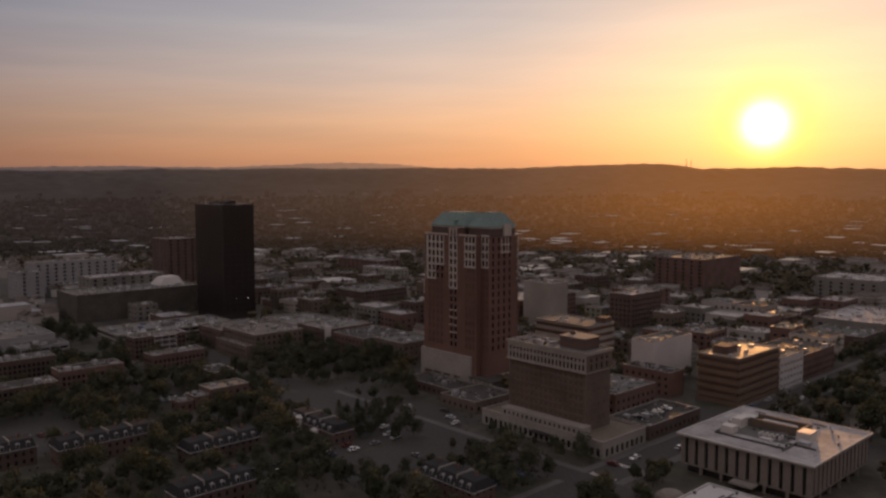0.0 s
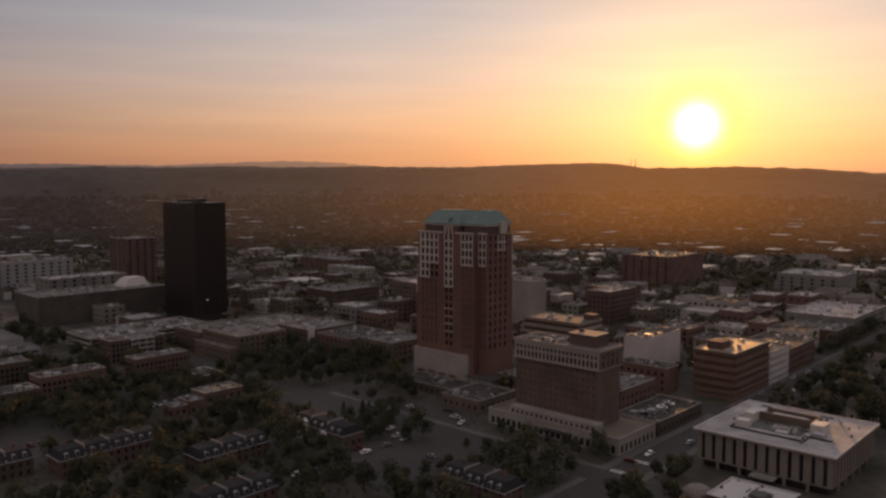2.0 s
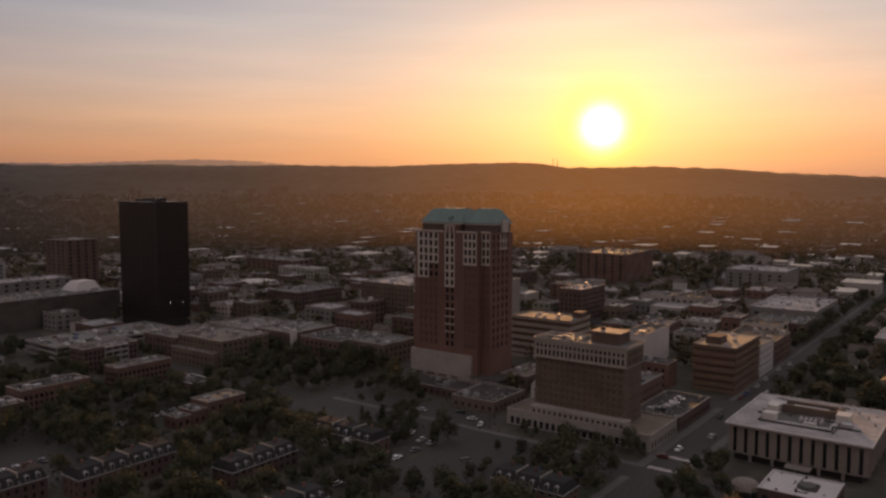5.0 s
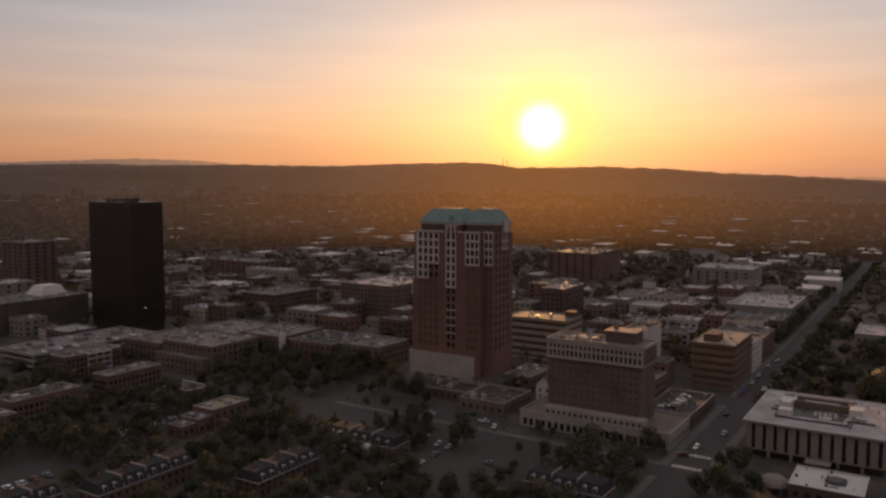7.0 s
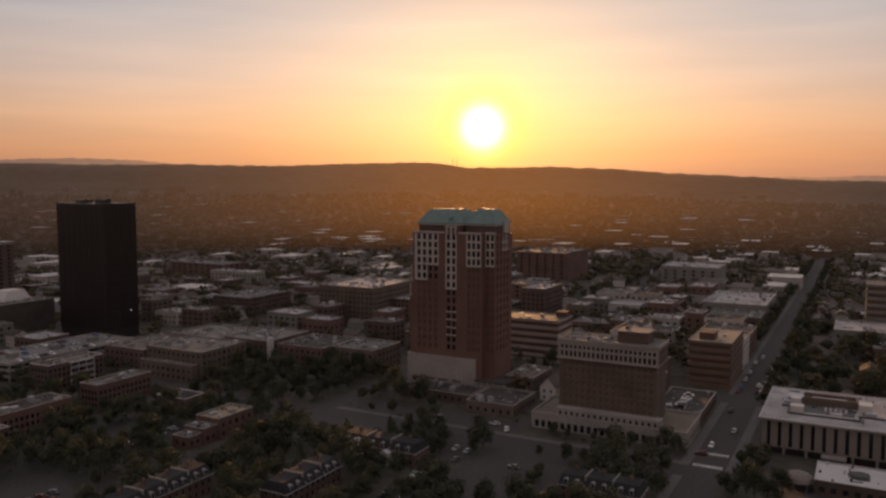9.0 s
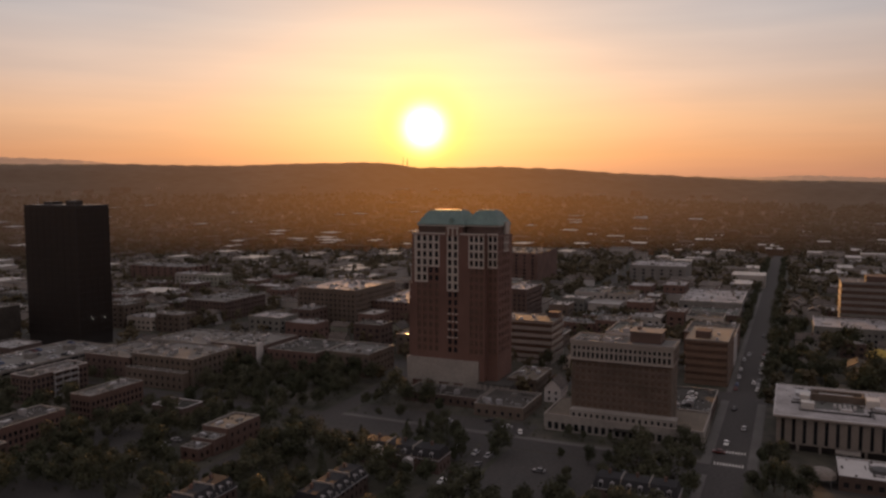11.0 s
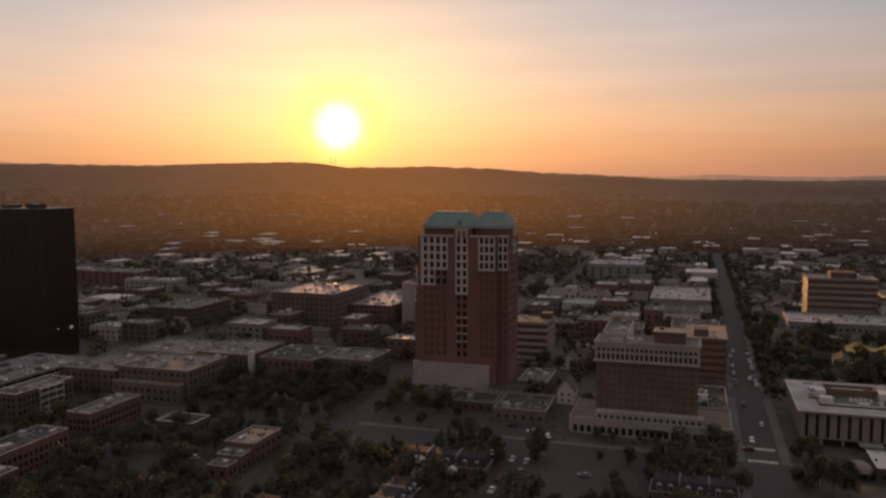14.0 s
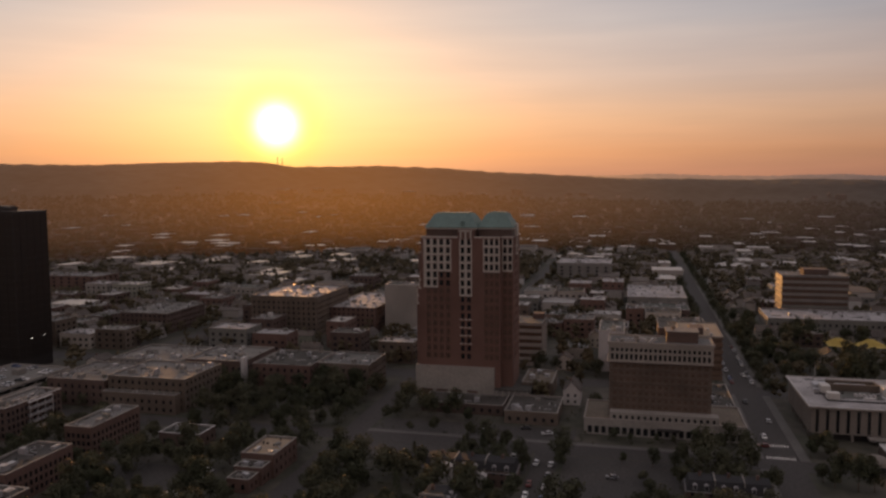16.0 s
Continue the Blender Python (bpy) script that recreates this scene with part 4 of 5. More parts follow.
# white balconies stacked on the long brick block
flats = next(o for o in scene.objects if o.get("label", "") == "brick apartment block with white balconies")
for k in range(4):
    for i in range(3):
        x, z = 11.5 + i * 4.3, 0.9 + k * 2.9
        balcony = part("balcony", Geo().box(x, x + 3.9, -1.3, -0.003, z, z + 0.18), WHITE, flats, "white balcony slab")
        part("balcony_rail", Geo().box(x, x + 3.9, -1.3, -1.22, z + 0.183, z + 1.05).box(x, x + 0.08, -1.22, -0.01, z + 0.183, z + 1.05).box(x + 3.82, x + 3.9, -1.22, -0.01, z + 0.183, z + 1.05), WORN_WHITE, balcony)
part("balcony_roof", Geo().box(11.2, 24.6, -1.5, -0.003, 12.4, 12.6), WHITE, flats, "white balcony roof")
for i in range(4):
    part("balcony_post", Geo().box(11.2 + i * 4.3, 11.45 + i * 4.3, -1.5, -1.31, 0, 12.4), WHITE, flats, "white balcony post")
part("white_bay", Geo().box(-0.6, 3.0, -0.6, 1.2, 0, 14.5), WHITE, next(o for o in scene.objects if o.get("label", "") == "flat-roofed brick block on the main street" and abs(o.location.y - 396) < 1), "white stair bay")

# ---- car deck, hall, tent, canopy ----
def vary(rng, a, b):
    return rng.uniform(a, b)


def car_meshes(paint, name):
    body = Geo()
    body.prism([(-2.2, -0.86), (2.2, -0.86), (2.2, 0.86), (-2.2, 0.86)], 0.32, 0.62)
    body.prism([(-2.2, -0.86), (2.2, -0.86), (2.2, 0.86), (-2.2, 0.86)], 0.62, 0.92, [(-2.1, -0.8), (2.05, -0.8), (2.05, 0.8), (-2.1, 0.8)])
    cabin = Geo().prism([(-1.75, -0.78), (1.05, -0.78), (1.05, 0.78), (-1.75, 0.78)], 0.92, 1.38, [(-1.35, -0.64), (0.45, -0.64), (0.45, 0.64), (-1.35, 0.64)])
    top = Geo().prism([(-1.37, -0.66), (0.47, -0.66), (0.47, 0.66), (-1.37, 0.66)], 1.38, 1.46, [(-1.2, -0.56), (0.3, -0.56), (0.3, 0.56), (-1.2, 0.56)])
    wheel = Geo()
    ring = [(math.cos(j * math.pi / 6) * 0.33, math.sin(j * math.pi / 6) * 0.33 + 0.33) for j in range(12)]
    for j in range(12):
        (a, b), (c, d) = ring[j], ring[(j + 1) % 12]
        wheel.quad((a, -0.11, b), (c, -0.11, d), (c, 0.11, d), (a, 0.11, b))
        wheel.tri((a, -0.11, b), (0, -0.11, 0.33), (c, -0.11, d))
        wheel.tri((a, 0.11, b), (c, 0.11, d), (0, 0.11, 0.33))
    return body.mesh("body", paint), cabin.mesh("cabin_glass", GLASS), top.mesh("car_roof", paint), wheel.mesh("wheel", BLACK_METAL)


CAR_PAINTS = [(material("car_paint_" + n, c, 0.32, 0.05, 1.0, 0.3, metal=0.2), n) for n, c in
              (("white", (0.75, 0.75, 0.74)), ("silver", (0.45, 0.46, 0.47)), ("black", (0.03, 0.03, 0.032)), ("maroon", (0.12, 0.025, 0.022)), ("blue", (0.05, 0.08, 0.18)), ("grey", (0.16, 0.16, 0.17)))]
CARS = []
for paint, n in CAR_PAINTS:
    ob = thing("car", "parked %s car on the asphalt" % n, "car", pose(0, 0, -50), "parked cars")
    body, cabin, top, wheel = car_meshes(paint, n)
    part("body", body, None, ob)
    part("cabin", cabin, None, ob, "dark car glass")
    part("car_roof", top, None, ob)
    for x in (-1.35, 1.35):
        for y in (-0.8, 0.8):
            part("wheel", wheel, None, ob, m=pose(x, y, 0))
    CARS.append(ob)
first_use = [True] * len(CARS)


def car(rng, x, y, z, turn, kind=None):
    k = rng.choice((0, 0, 0, 1, 1, 1, 2, 3, 4, 5, 5)) if kind is None else kind
    m = pose(x, y, z, 0, 0, turn)
    if first_use[k]:
        CARS[k].matrix_basis, first_use[k] = m, False
        return
    copy_thing(CARS[k], m)


rng = random.Random(12)
for k in range(7):
    for y, p in ((178.5, 0.85), (190.5, 0.85), (216.5, 0.25)):
        if rng.random() < p:
            car(rng, 180.7 + k * 3.2, y + vary(rng, -0.3, 0.3), 0.05, rng.choice((90, -90)))
for k in range(9):
    if rng.random() < 0.8:
        car(rng, 110 + k * 10.2, 238.0, 0.032, 0)
    if rng.random() < 0.5:
        car(rng, 112 + k * 10.0, 243.2, 0.032, 180)
for x, y, a, kind in ((222, 236, 20, 0), (226, 243, 110, 1), (231, 252, 95, 2), (224, 268, 90, 1), (197, 252, 15, 0), (190, 268, 90, 1), (188, 290, 90, 5), (240, 160.5, 180, 0), (262, 155.5, 0, 1), (290, 161, 180, 2), (342, 155.5, 0, 0), (410, 161, 180, 1), (470, 155.5, 0, 5), (229, 162.3, 90, 3)):
    car(rng, x, y, 0.05, a, kind)
for k in range(10):
    if rng.random() < 0.7:
        car(rng, 326 + k * 8.5, 162.8, 0.02, 180)
    if rng.random() < 0.7:
        car(rng, 328 + k * 9.5, 153.2, 0.02, 0)
for k in range(9):
    if rng.random() < 0.8:
        car(rng, 135 + k * 3.1, 353.5, 0.05, 90)
    if rng.random() < 0.6:
        car(rng, 64 + k * 4.4, 336.5, 0.05, 90)

# cars parked on the low block's roof
for k in range(7):
    if k != 3:
        car(rng, 270 + k * 3.4, 178.5 + vary(rng, -0.3, 0.3), 4.9, rng.choice((90, -90)))

# parking deck with cars on its roof
deck = thing("parking_deck", "large low parking deck with cars on its grey top", "parking garage", pose(176, 482, 0))
for k, z in enumerate((2.6, 5.6, 8.6)):
    part("deck_slab", Geo().box(0, 76, 0, 34, z - 0.5, z), CONCRETE_DARK, deck)
    for a, b, c, d in ((0, 76, 0, 0.3), (0, 0.3, 0.3, 33.7), (0, 76, 33.7, 34), (75.7, 76, 0.3, 33.7)):
        part("barrier", Geo().box(a, b, c, d, z + 0.002, z + 0.95), CONCRETE, deck)
part("inner_wall", Geo().box(6, 70, 6, 28, 0, 8.1), BLACK_METAL, deck)
for k in range(11):
    part("column", Geo().box(0.1 + k * 7.5, 0.6 + k * 7.5, 0.02, 0.5, 0, 8.1), CONCRETE, deck)
TAKEN.append((172, 256, 478, 520))
for k in range(24):
    for y in (487.0, 500.0, 510.5):
        if rng.random() < 0.5:
            car(rng, 178.5 + k * 3.05, y, 8.6, rng.choice((90, -90)))
for k in range(3):
    x = 186 + k * 24
    part("stair_head", Geo().box(x - 176, x - 171, 14, 18, 8.602, 11.2), CONCRETE_DARK, deck)

# the pale hall with open decks beside it
block("civic_hall", "large pale hall with a light roof", 98, 146, 500, 566, 12, WORN_WHITE, GRAVEL, WORN_WHITE, sides="", seed=77, units=5)
TAKEN.append((94, 150, 496, 570))
block("civic_wing", "white wing with dark ribbon windows", 121, 147, 478, 496, 9.5, WORN_WHITE, GRAVEL, WORN_WHITE, step=3.0, first=0.8, win=(4.4, 1.3), pitch=5.0, sides="ws", seed=78)
TAKEN.append((117, 151, 474, 498))

# white faceted tent beyond the black tower
tent_foot = [(259, 612), (279, 612), (279, 632), (259, 632)]
g = Geo().prism(tent_foot, 19.85, 22.4, [(260.5, 613.5), (277.5, 613.5), (277.5, 630.5), (260.5, 630.5)])
g.prism([(260.5, 613.5), (277.5, 613.5), (277.5, 630.5), (260.5, 630.5)], 22.4, 26.4, [(264, 616), (276, 616), (275, 628), (264, 628)])
piece("event_tent", g, WHITE, "white faceted tent on the dark hall's roof", "tent")

# small white-roofed store and a round fabric shelter before the bank
block("small_store", "small store with a white roof", 207, 226, 103, 124, 5.0, BRICK_DARK, WHITE, WHITE, sides="ws", seed=80, units=0, lift=0.2, win=(1.6, 1.8))
g = Geo().prism([(213.5, 108.5), (219.5, 108.5), (220.5, 111.5), (218.5, 115), (214, 114.5), (212.5, 111.5)], 4.8, 5.7, [(214.5, 109.5), (218.7, 109.5), (219.5, 111.6), (217.8, 114), (214.6, 113.6), (213.5, 111.5)])
piece("roof_skylight", g, BLACK_METAL, "dark angular skylight on the small store's roof", "skylight")
g = Geo()
ring = [(math.cos(j * math.pi / 5), math.sin(j * math.pi / 5)) for j in range(10)]
for (r0, z0), (r1, z1) in (((4.9, 2.6), (4.4, 3.8)), ((4.4, 3.8), (3.0, 4.8)), ((3.0, 4.8), (0.05, 5.4))):
    g.prism([(211.5 + r0 * a, 128.8 + r0 * b) for a, b in ring], z0, z1, [(211.5 + r1 * a, 128.8 + r1 * b) for a, b in ring])
shelter = thing("shelter", "round tan fabric shelter on posts", "shelter")
part("canopy", g, TAN, shelter)
for a, b in ring[::2]:
    part("post", Geo().tube(211.5 + 4.5 * a, 128.8 + 4.5 * b, 0, 2.6, 0.08, 0.08, 6), METAL, shelter)
TAKEN += [(204, 232, 100, 136)]

# yellow tensile canopy in the park
g = Geo()
n = 16
top = lambda u, v: 5.2 + 4.2 * (math.exp(-((u - 0.22) ** 2 + (v - 0.5) ** 2) * 26) + math.exp(-((u - 0.75) ** 2 + (v - 0.5) ** 2) * 26)) - 1.2 * math.sin(math.pi * u) * 0.4
for i in range(n):
    for j in range(8):
        u0, u1, v0, v1 = i / n, (i + 1) / n, j / 8, (j + 1) / 8
        q = [(404 + 14 * v, 102 - 31 * u, top(u, v)) for u, v in ((u0, v0), (u1, v0), (u1, v1), (u0, v1))]
        g.quad(*q)
canopy = thing("tensile_canopy", "yellow tensile fabric canopy among park trees", "canopy")
part("fabric", g, YELLOW, canopy)
for y in (95.2, 78.7):
    part("mast", Geo().tube(411, y, 0, 9.6, 0.15, 0.1, 8), METAL, canopy)
for x, y in ((404, 102), (418, 102), (404, 71), (418, 71)):
    part("post", Geo().tube(x, y, 0, 5.3, 0.1, 0.08, 6), METAL, canopy)
TAKEN.append((400, 422, 68, 106))


# ---- row houses with mansard roofs and white dormers ----
def dormer(parent, x, y, z, side):
    m = pose(x, y, z, 0, 0, YAW_OF[side])
    d = part("dormer", DORMER, None, parent, m=m)
    part("dormer_window", pane_mesh(0.8, 1.15, GLASS, 0), None, d, m=pose(0, -0.33, 0.85))


g = Geo().box(-0.62, 0.62, -0.3, 1.9, 0.1, 1.55)
g.prism([(-0.75, -0.38), (0.75, -0.38), (0.75, 1.9), (-0.75, 1.9)], 1.55, 1.62)
i = len(g.v)
g.v += [(-0.75, -0.38, 1.62), (0.75, -0.38, 1.62), (0, -0.38, 2.05), (-0.75, 1.9, 1.62), (0.75, 1.9, 1.62), (0, 1.9, 2.05)]
g.f += [(i, i + 1, i + 2), (i, i + 2, i + 5, i + 3), (i + 1, i + 4, i + 5, i + 2)]
g.m += [0, 0, 0]
DORMER = g.mesh("dormer", WORN_WHITE)


def row_house(label, x0, x1, y0, y1, face, eaves=6.2, pairs=4, wall=None, seed=1):
    """A terrace with a steep mansard, dormers and party walls along its long side. face: the side with the dormers."""
    lx, ly = x1 - x0, y1 - y0
    ob = thing("row_house", label, "row house", pose(x0, y0, 0), "brick terraces")
    g = Geo()
    made = []
    for s in "wsen":
        org, u, nrm, length = side_of(s, lx, ly)
        long_side = (s in "sn") == (lx > ly)
        us = bays(length, max(2, int(length / 2.6)), 1.0, 0.4) if s in "wsn" else []
        made.append((s, wall_side(g, org, u, nrm, length, eaves, us, [(0.9, 2.5), (3.8, 5.3)] if us else [], 0.2)))
    part("wall", g, wall or BRICK_DARK, ob)
    for s, spots in made:
        add_windows(ob, spots, s)
    part("eaves_board", Geo().box(-0.25, lx + 0.25, -0.25, ly + 0.25, eaves + 0.003, eaves + 0.28), WORN_WHITE, ob, "pale eaves board")
    k = 1.9
    part("mansard", Geo().prism([(0, 0), (lx, 0), (lx, ly), (0, ly)], eaves + 0.283, eaves + 3.2, [(k * 0.4, k), (lx - k * 0.4, k), (lx - k * 0.4, ly - k), (k * 0.4, ly - k)] if lx > ly else [(k, k * 0.4), (lx - k, k * 0.4), (lx - k, ly - k * 0.4), (k, ly - k * 0.4)]), SLATE, ob, "dark slate mansard")
    length = lx if face in "sn" else ly
    for p in range(pairs):
        for e in (0.3, 0.7):
            a = length * (p + e) / pairs
            if face == "s":
                dormer(ob, a, 0.55, eaves + 0.5, "s")
            else:
                dormer(ob, 0.55, a, eaves + 0.5, "w")
        if p:
            a = length * p / pairs
            box = (a - 0.15, a + 0.15, -0.1, ly + 0.1) if face == "s" else (-0.1, lx + 0.1, a - 0.15, a + 0.15)
            q = Geo().box(*box, eaves + 0.284, eaves + 1.1)
            q.box(*((a - 0.16, a + 0.16, 1.2, ly - 1.2) if face == "s" else (1.2, lx - 1.2, a - 0.16, a + 0.16)), eaves + 1.1, eaves + 3.7)
            part("party_wall", q, CONCRETE, ob, "pale party wall")
        for e in (0.06,):
            a = length * (p + 0.5) / pairs
            c = Geo().box(a - 0.4, a + 0.4, ly * 0.55, ly * 0.55 + 0.8, eaves + 3.2, eaves + 4.6) if face == "s" else Geo().box(lx * 0.55, lx * 0.55 + 0.8, a - 0.4, a + 0.4, eaves + 3.2, eaves + 4.6)
            part("chimney", c, BRICK, ob)
    TAKEN.append((x0 - 2, x1 + 2, y0 - 2, y1 + 2))
    return ob


row_house("dark brick terrace with white dormers in its mansard", 84, 119, 292.5, 302.5, "s", pairs=4, seed=2)
row_house("dark brick terrace with white dormers in its mansard", 46, 80, 304, 314, "s", pairs=4, seed=3)
row_house("dark brick terrace with white dormers in its mansard", 96, 121, 222, 232, "s", pairs=3, seed=4)
end = row_house("dark brick row house with white dormers facing the street", 168, 178, 247, 278, "w", eaves=4.6, pairs=3, seed=5)
for y, w, h in ((21.0, 4.4, 6.6), (9.5, 3.2, 4.2)):
    bay = part("white_bay", Geo().box(-2.2, -0.003, y, y + w, 0, h).prism([(-2.5, y - 0.2), (0.3, y - 0.2), (0.3, y + w + 0.2), (-2.5, y + w + 0.2)], h, h + 0.9, [(-2.5, y + w / 2 - 0.05), (0.3, y + w / 2 - 0.05), (0.3, y + w / 2 + 0.05), (-2.5, y + w / 2 + 0.05)]), WHITE, end, "white boarded bay")
    for e in (0.28, 0.72):
        part("bay_window", pane_mesh(0.9, 1.5, GLASS, 0), None, bay, m=pose(-2.22, y + w * e, h - 2.0, 0, 0, -90))
row_house("dark brick terrace with white dormers in its mansard", 118, 146, 262, 272, "s", eaves=5.2, pairs=3, seed=6)
row_house("dark brick terrace with pale dormers", 165, 175, 168.5, 194, "w", eaves=5.0, pairs=3, seed=7)


# ---- gabled houses ----
def gable(name, label, lx, ly, eaves, ridge, wall, roof, m, category="house", group="", windows=True, seed=0):
    """A gabled house with its ridge along its own x."""
    ob = thing(name, label, category, m, group)
    g = Geo()
    made = []
    for s in "wsen":
        org, u, nrm, length = side_of(s, lx, ly)
        n = max(1, int(length / 3.0))
        rows = floors(0.9, 2.8, max(1, int(eaves / 2.9)), 1.4)
        made.append((s, wall_side(g, org, u, nrm, length, eaves, bays(length, n, 1.0, 0.6) if windows else [], rows if windows else [], 0.15)))
    g.tri((0, 0, eaves), (0, ly / 2, ridge), (0, ly, eaves))
    g.tri((lx, 0, eaves), (lx, ly, eaves), (lx, ly / 2, ridge))
    part("wall", g, wall, ob)
    q = Geo()
    o, t, drop = 0.4, 0.2, 0.4 * (ridge - eaves) / (ly / 2)
    for sgn in (0, 1):
        e = -o if not sgn else ly + o
        a, b = (-o, e, eaves - drop), (lx + o, e, eaves - drop)
        c, d = (lx + o, ly / 2, ridge), (-o, ly / 2, ridge)
        up = lambda p: (p[0], p[1], p[2] + t)
        q.quad(up(a), up(b), up(c), up(d))
        q.quad(d, c, b, a)
        q.quad(a, b, up(b), up(a))
        q.quad(b, c, up(c), up(b))
        q.quad(d, a, up(a), up(d))
    part("roof", q, roof, ob)
    part("chimney", Geo().box(lx * 0.3, lx * 0.3 + 0.7, ly * 0.55, ly * 0.55 + 0.7, ridge - 1.2, ridge + 0.9), BRICK, ob)
    if windows:
        w = Geo()
        for s, spots in made:
            (_, u, nrm, _) = side_of(s, lx, ly)
            for (x, y, z), ww, hh in spots:
                w.quad(*[(x + u[0] * a, y + u[1] * a, z + b) for a, b in ((-ww / 2, -hh / 2), (ww / 2, -hh / 2), (ww / 2, hh / 2), (-ww / 2, hh / 2))])
        tagged(part("glazing", w, GLASS, ob), kind="stuff")
    return ob


gable("gabled_house", "white gabled house behind the hotel", 12, 7.5, 6.5, 10.6, WHITE, SHINGLE, pose(270, 233, 0))
TAKEN.append((268, 284, 231, 243))

# ---- trees ----
def tree_meshes(seed, height, radius, leaves, leaf):
    rng = random.Random(seed)
    trunk = Geo()
    th = height * 0.42
    trunk.tube(0, 0, 0, th, 0.045 * height * 0.55, 0.02 * height * 0.6, 7)
    lobes = []
    for k in range(9):
        a, rr = rng.uniform(0, 6.28), radius * rng.uniform(0.15, 0.62)
        lobes.append((rr * math.cos(a), rr * math.sin(a), height * rng.uniform(0.42, 0.82), radius * rng.uniform(0.36, 0.6)))
    lobes.append((0, 0, height * 0.84, radius * 0.45))
    for x, y, z, r in lobes[:6]:
        i = len(trunk.v)
        w = 0.09
        base = th * 0.75
        trunk.v += [(-w, -w, base), (w, -w, base), (0, w, base), (x - 0.03, y, z), (x + 0.03, y, z), (x, y + 0.03, z)]
        trunk.f += [(i, i + 1, i + 4, i + 3), (i + 1, i + 2, i + 5, i + 4), (i + 2, i, i + 3, i + 5)]
        trunk.m += [0, 0, 0]
    crown = Geo()
    for _ in range(leaves):
        x, y, z, r = rng.choice(lobes)
        d = Vector((rng.gauss(0, 1), rng.gauss(0, 1), rng.gauss(0, 1) * 0.85)).normalized() * r * rng.uniform(0.55, 1.08)
        c = Vector((x, y, z)) + d
        nrm = (d.normalized() + Vector((rng.uniform(-0.7, 0.7), rng.uniform(-0.7, 0.7), rng.uniform(-0.2, 0.9)))).normalized()
        t = nrm.orthogonal().normalized()
        b = nrm.cross(t)
        s1, s2 = leaf * rng.uniform(0.6, 1.3), leaf * rng.uniform(0.5, 1.0)
        ang = rng.uniform(0, 6.28)
        t, b = t * math.cos(ang) + b * math.sin(ang), b * math.cos(ang) - t * math.sin(ang)
        crown.quad(tuple(c - t * s1), tuple(c - b * s2 + nrm * 0.1), tuple(c + t * s1), tuple(c + b * s2 - nrm * 0.1))
    return trunk.mesh("trunk", BARK), crown.mesh("crown", LEAF)


TREES = []
for k, (h, r) in enumerate(((9, 3.6), (11, 4.6), (8, 3.2), (12.5, 5.2), (10, 4.0), (7, 2.6))):
    TREES.append(tree_meshes(50 + k, h, r, 1000, 0.42))
tree_spots = []


def conifer(seed, height, radius):
    rng = random.Random(seed)
    trunk = Geo().tube(0, 0, 0, height * 0.95, 0.2, 0.03, 6)
    crown = Geo()
    for _ in range(900):
        t = rng.random() ** 0.7
        r, a = radius * (1 - t) * rng.uniform(0.5, 1.05) + 0.1, rng.uniform(0, 6.28)
        c = Vector((r * math.cos(a), r * math.sin(a), height * (0.08 + 0.92 * t)))
        out = Vector((math.cos(a), math.sin(a), -0.5)) * rng.uniform(0.3, 0.6)
        side = Vector((-math.sin(a), math.cos(a), 0)) * rng.uniform(0.15, 0.35)
        crown.quad(tuple(c), tuple(c + out * 0.5 + side), tuple(c + out), tuple(c + out * 0.5 - side))
    return trunk.mesh("trunk", BARK), crown.mesh("crown", LEAF)


CONIFER = conifer(9, 11, 2.6)
for x, y, k in ((186, 268, 1.0), (191, 262, 1.05), (196, 256, 0.9), (182, 285, 0.8), (206 - 4.5, 270, 0.7), (150, 282, 0.9)):
    ob = thing("conifer", "dark cone-shaped evergreen tree beside the car park", "tree", pose(x, y, 0) @ Matrix.Diagonal((k, k, k, 1)), "evergreens")
    part("trunk", CONIFER[0], None, ob)
    part("crown", CONIFER[1], None, ob)
    tree_spots.append((x, y))


def tree(x, y, kind=None, scale=1.0, z=0.0):
    rng = random.Random(int(x * 31 + y * 17))
    k = rng.randrange(6) if kind is None else kind
    ob = thing("tree", "leafy dark green street tree in summer leaf", "tree", pose(x, y, z, 0, 0, rng.uniform(0, 360)) @ Matrix.Diagonal((scale, scale, scale * rng.uniform(0.9, 1.15), 1)), "town trees")
    part("trunk", TREES[k][0], None, ob)
    part("crown", TREES[k][1], None, ob)
    tree_spots.append((x, y))


def free(x, y, margin=0.0):
    return all(not (a - margin < x < b + margin and c - margin < y < d + margin) for a, b, c, d in TAKEN)


def clear_of_trees(x, y, d):
    return all((x - a) ** 2 + (y - b) ** 2 > d * d for a, b in tree_spots)


OPEN = [(219, 234, 236, 310), (152, 203, 196, 234), (182, 203.6, 272, 312), (136, 160, 354, 376), (70, 104, 326, 360)]


def built(x, y, m=1.5):
    return any(a - m < x < b + m and c - m < y < d + m for a, b, c, d in TAKEN if (b - a) < 120 and (d - c) < 120 and (a, c) != (148, 168))


ROWS_OF_HOUSES = [(84, 119, 292.5, 302.5), (46, 80, 304, 314), (96, 121, 222, 232), (168, 178, 247, 278), (118, 146, 262, 272), (165, 175, 168.5, 194), (164, 193, 402.5, 414), (117, 147, 397, 411), (145, 178, 328, 340), (181, 193, 369, 386), (172, 203, 440, 453), (238, 264, 240, 262)]


def before_houses(x, y):
    """The open yards on the west and south sides of the terraces."""
    return any(a - 9 < x < b + 3 and c - 11 < y < d for a, b, c, d in ROWS_OF_HOUSES)


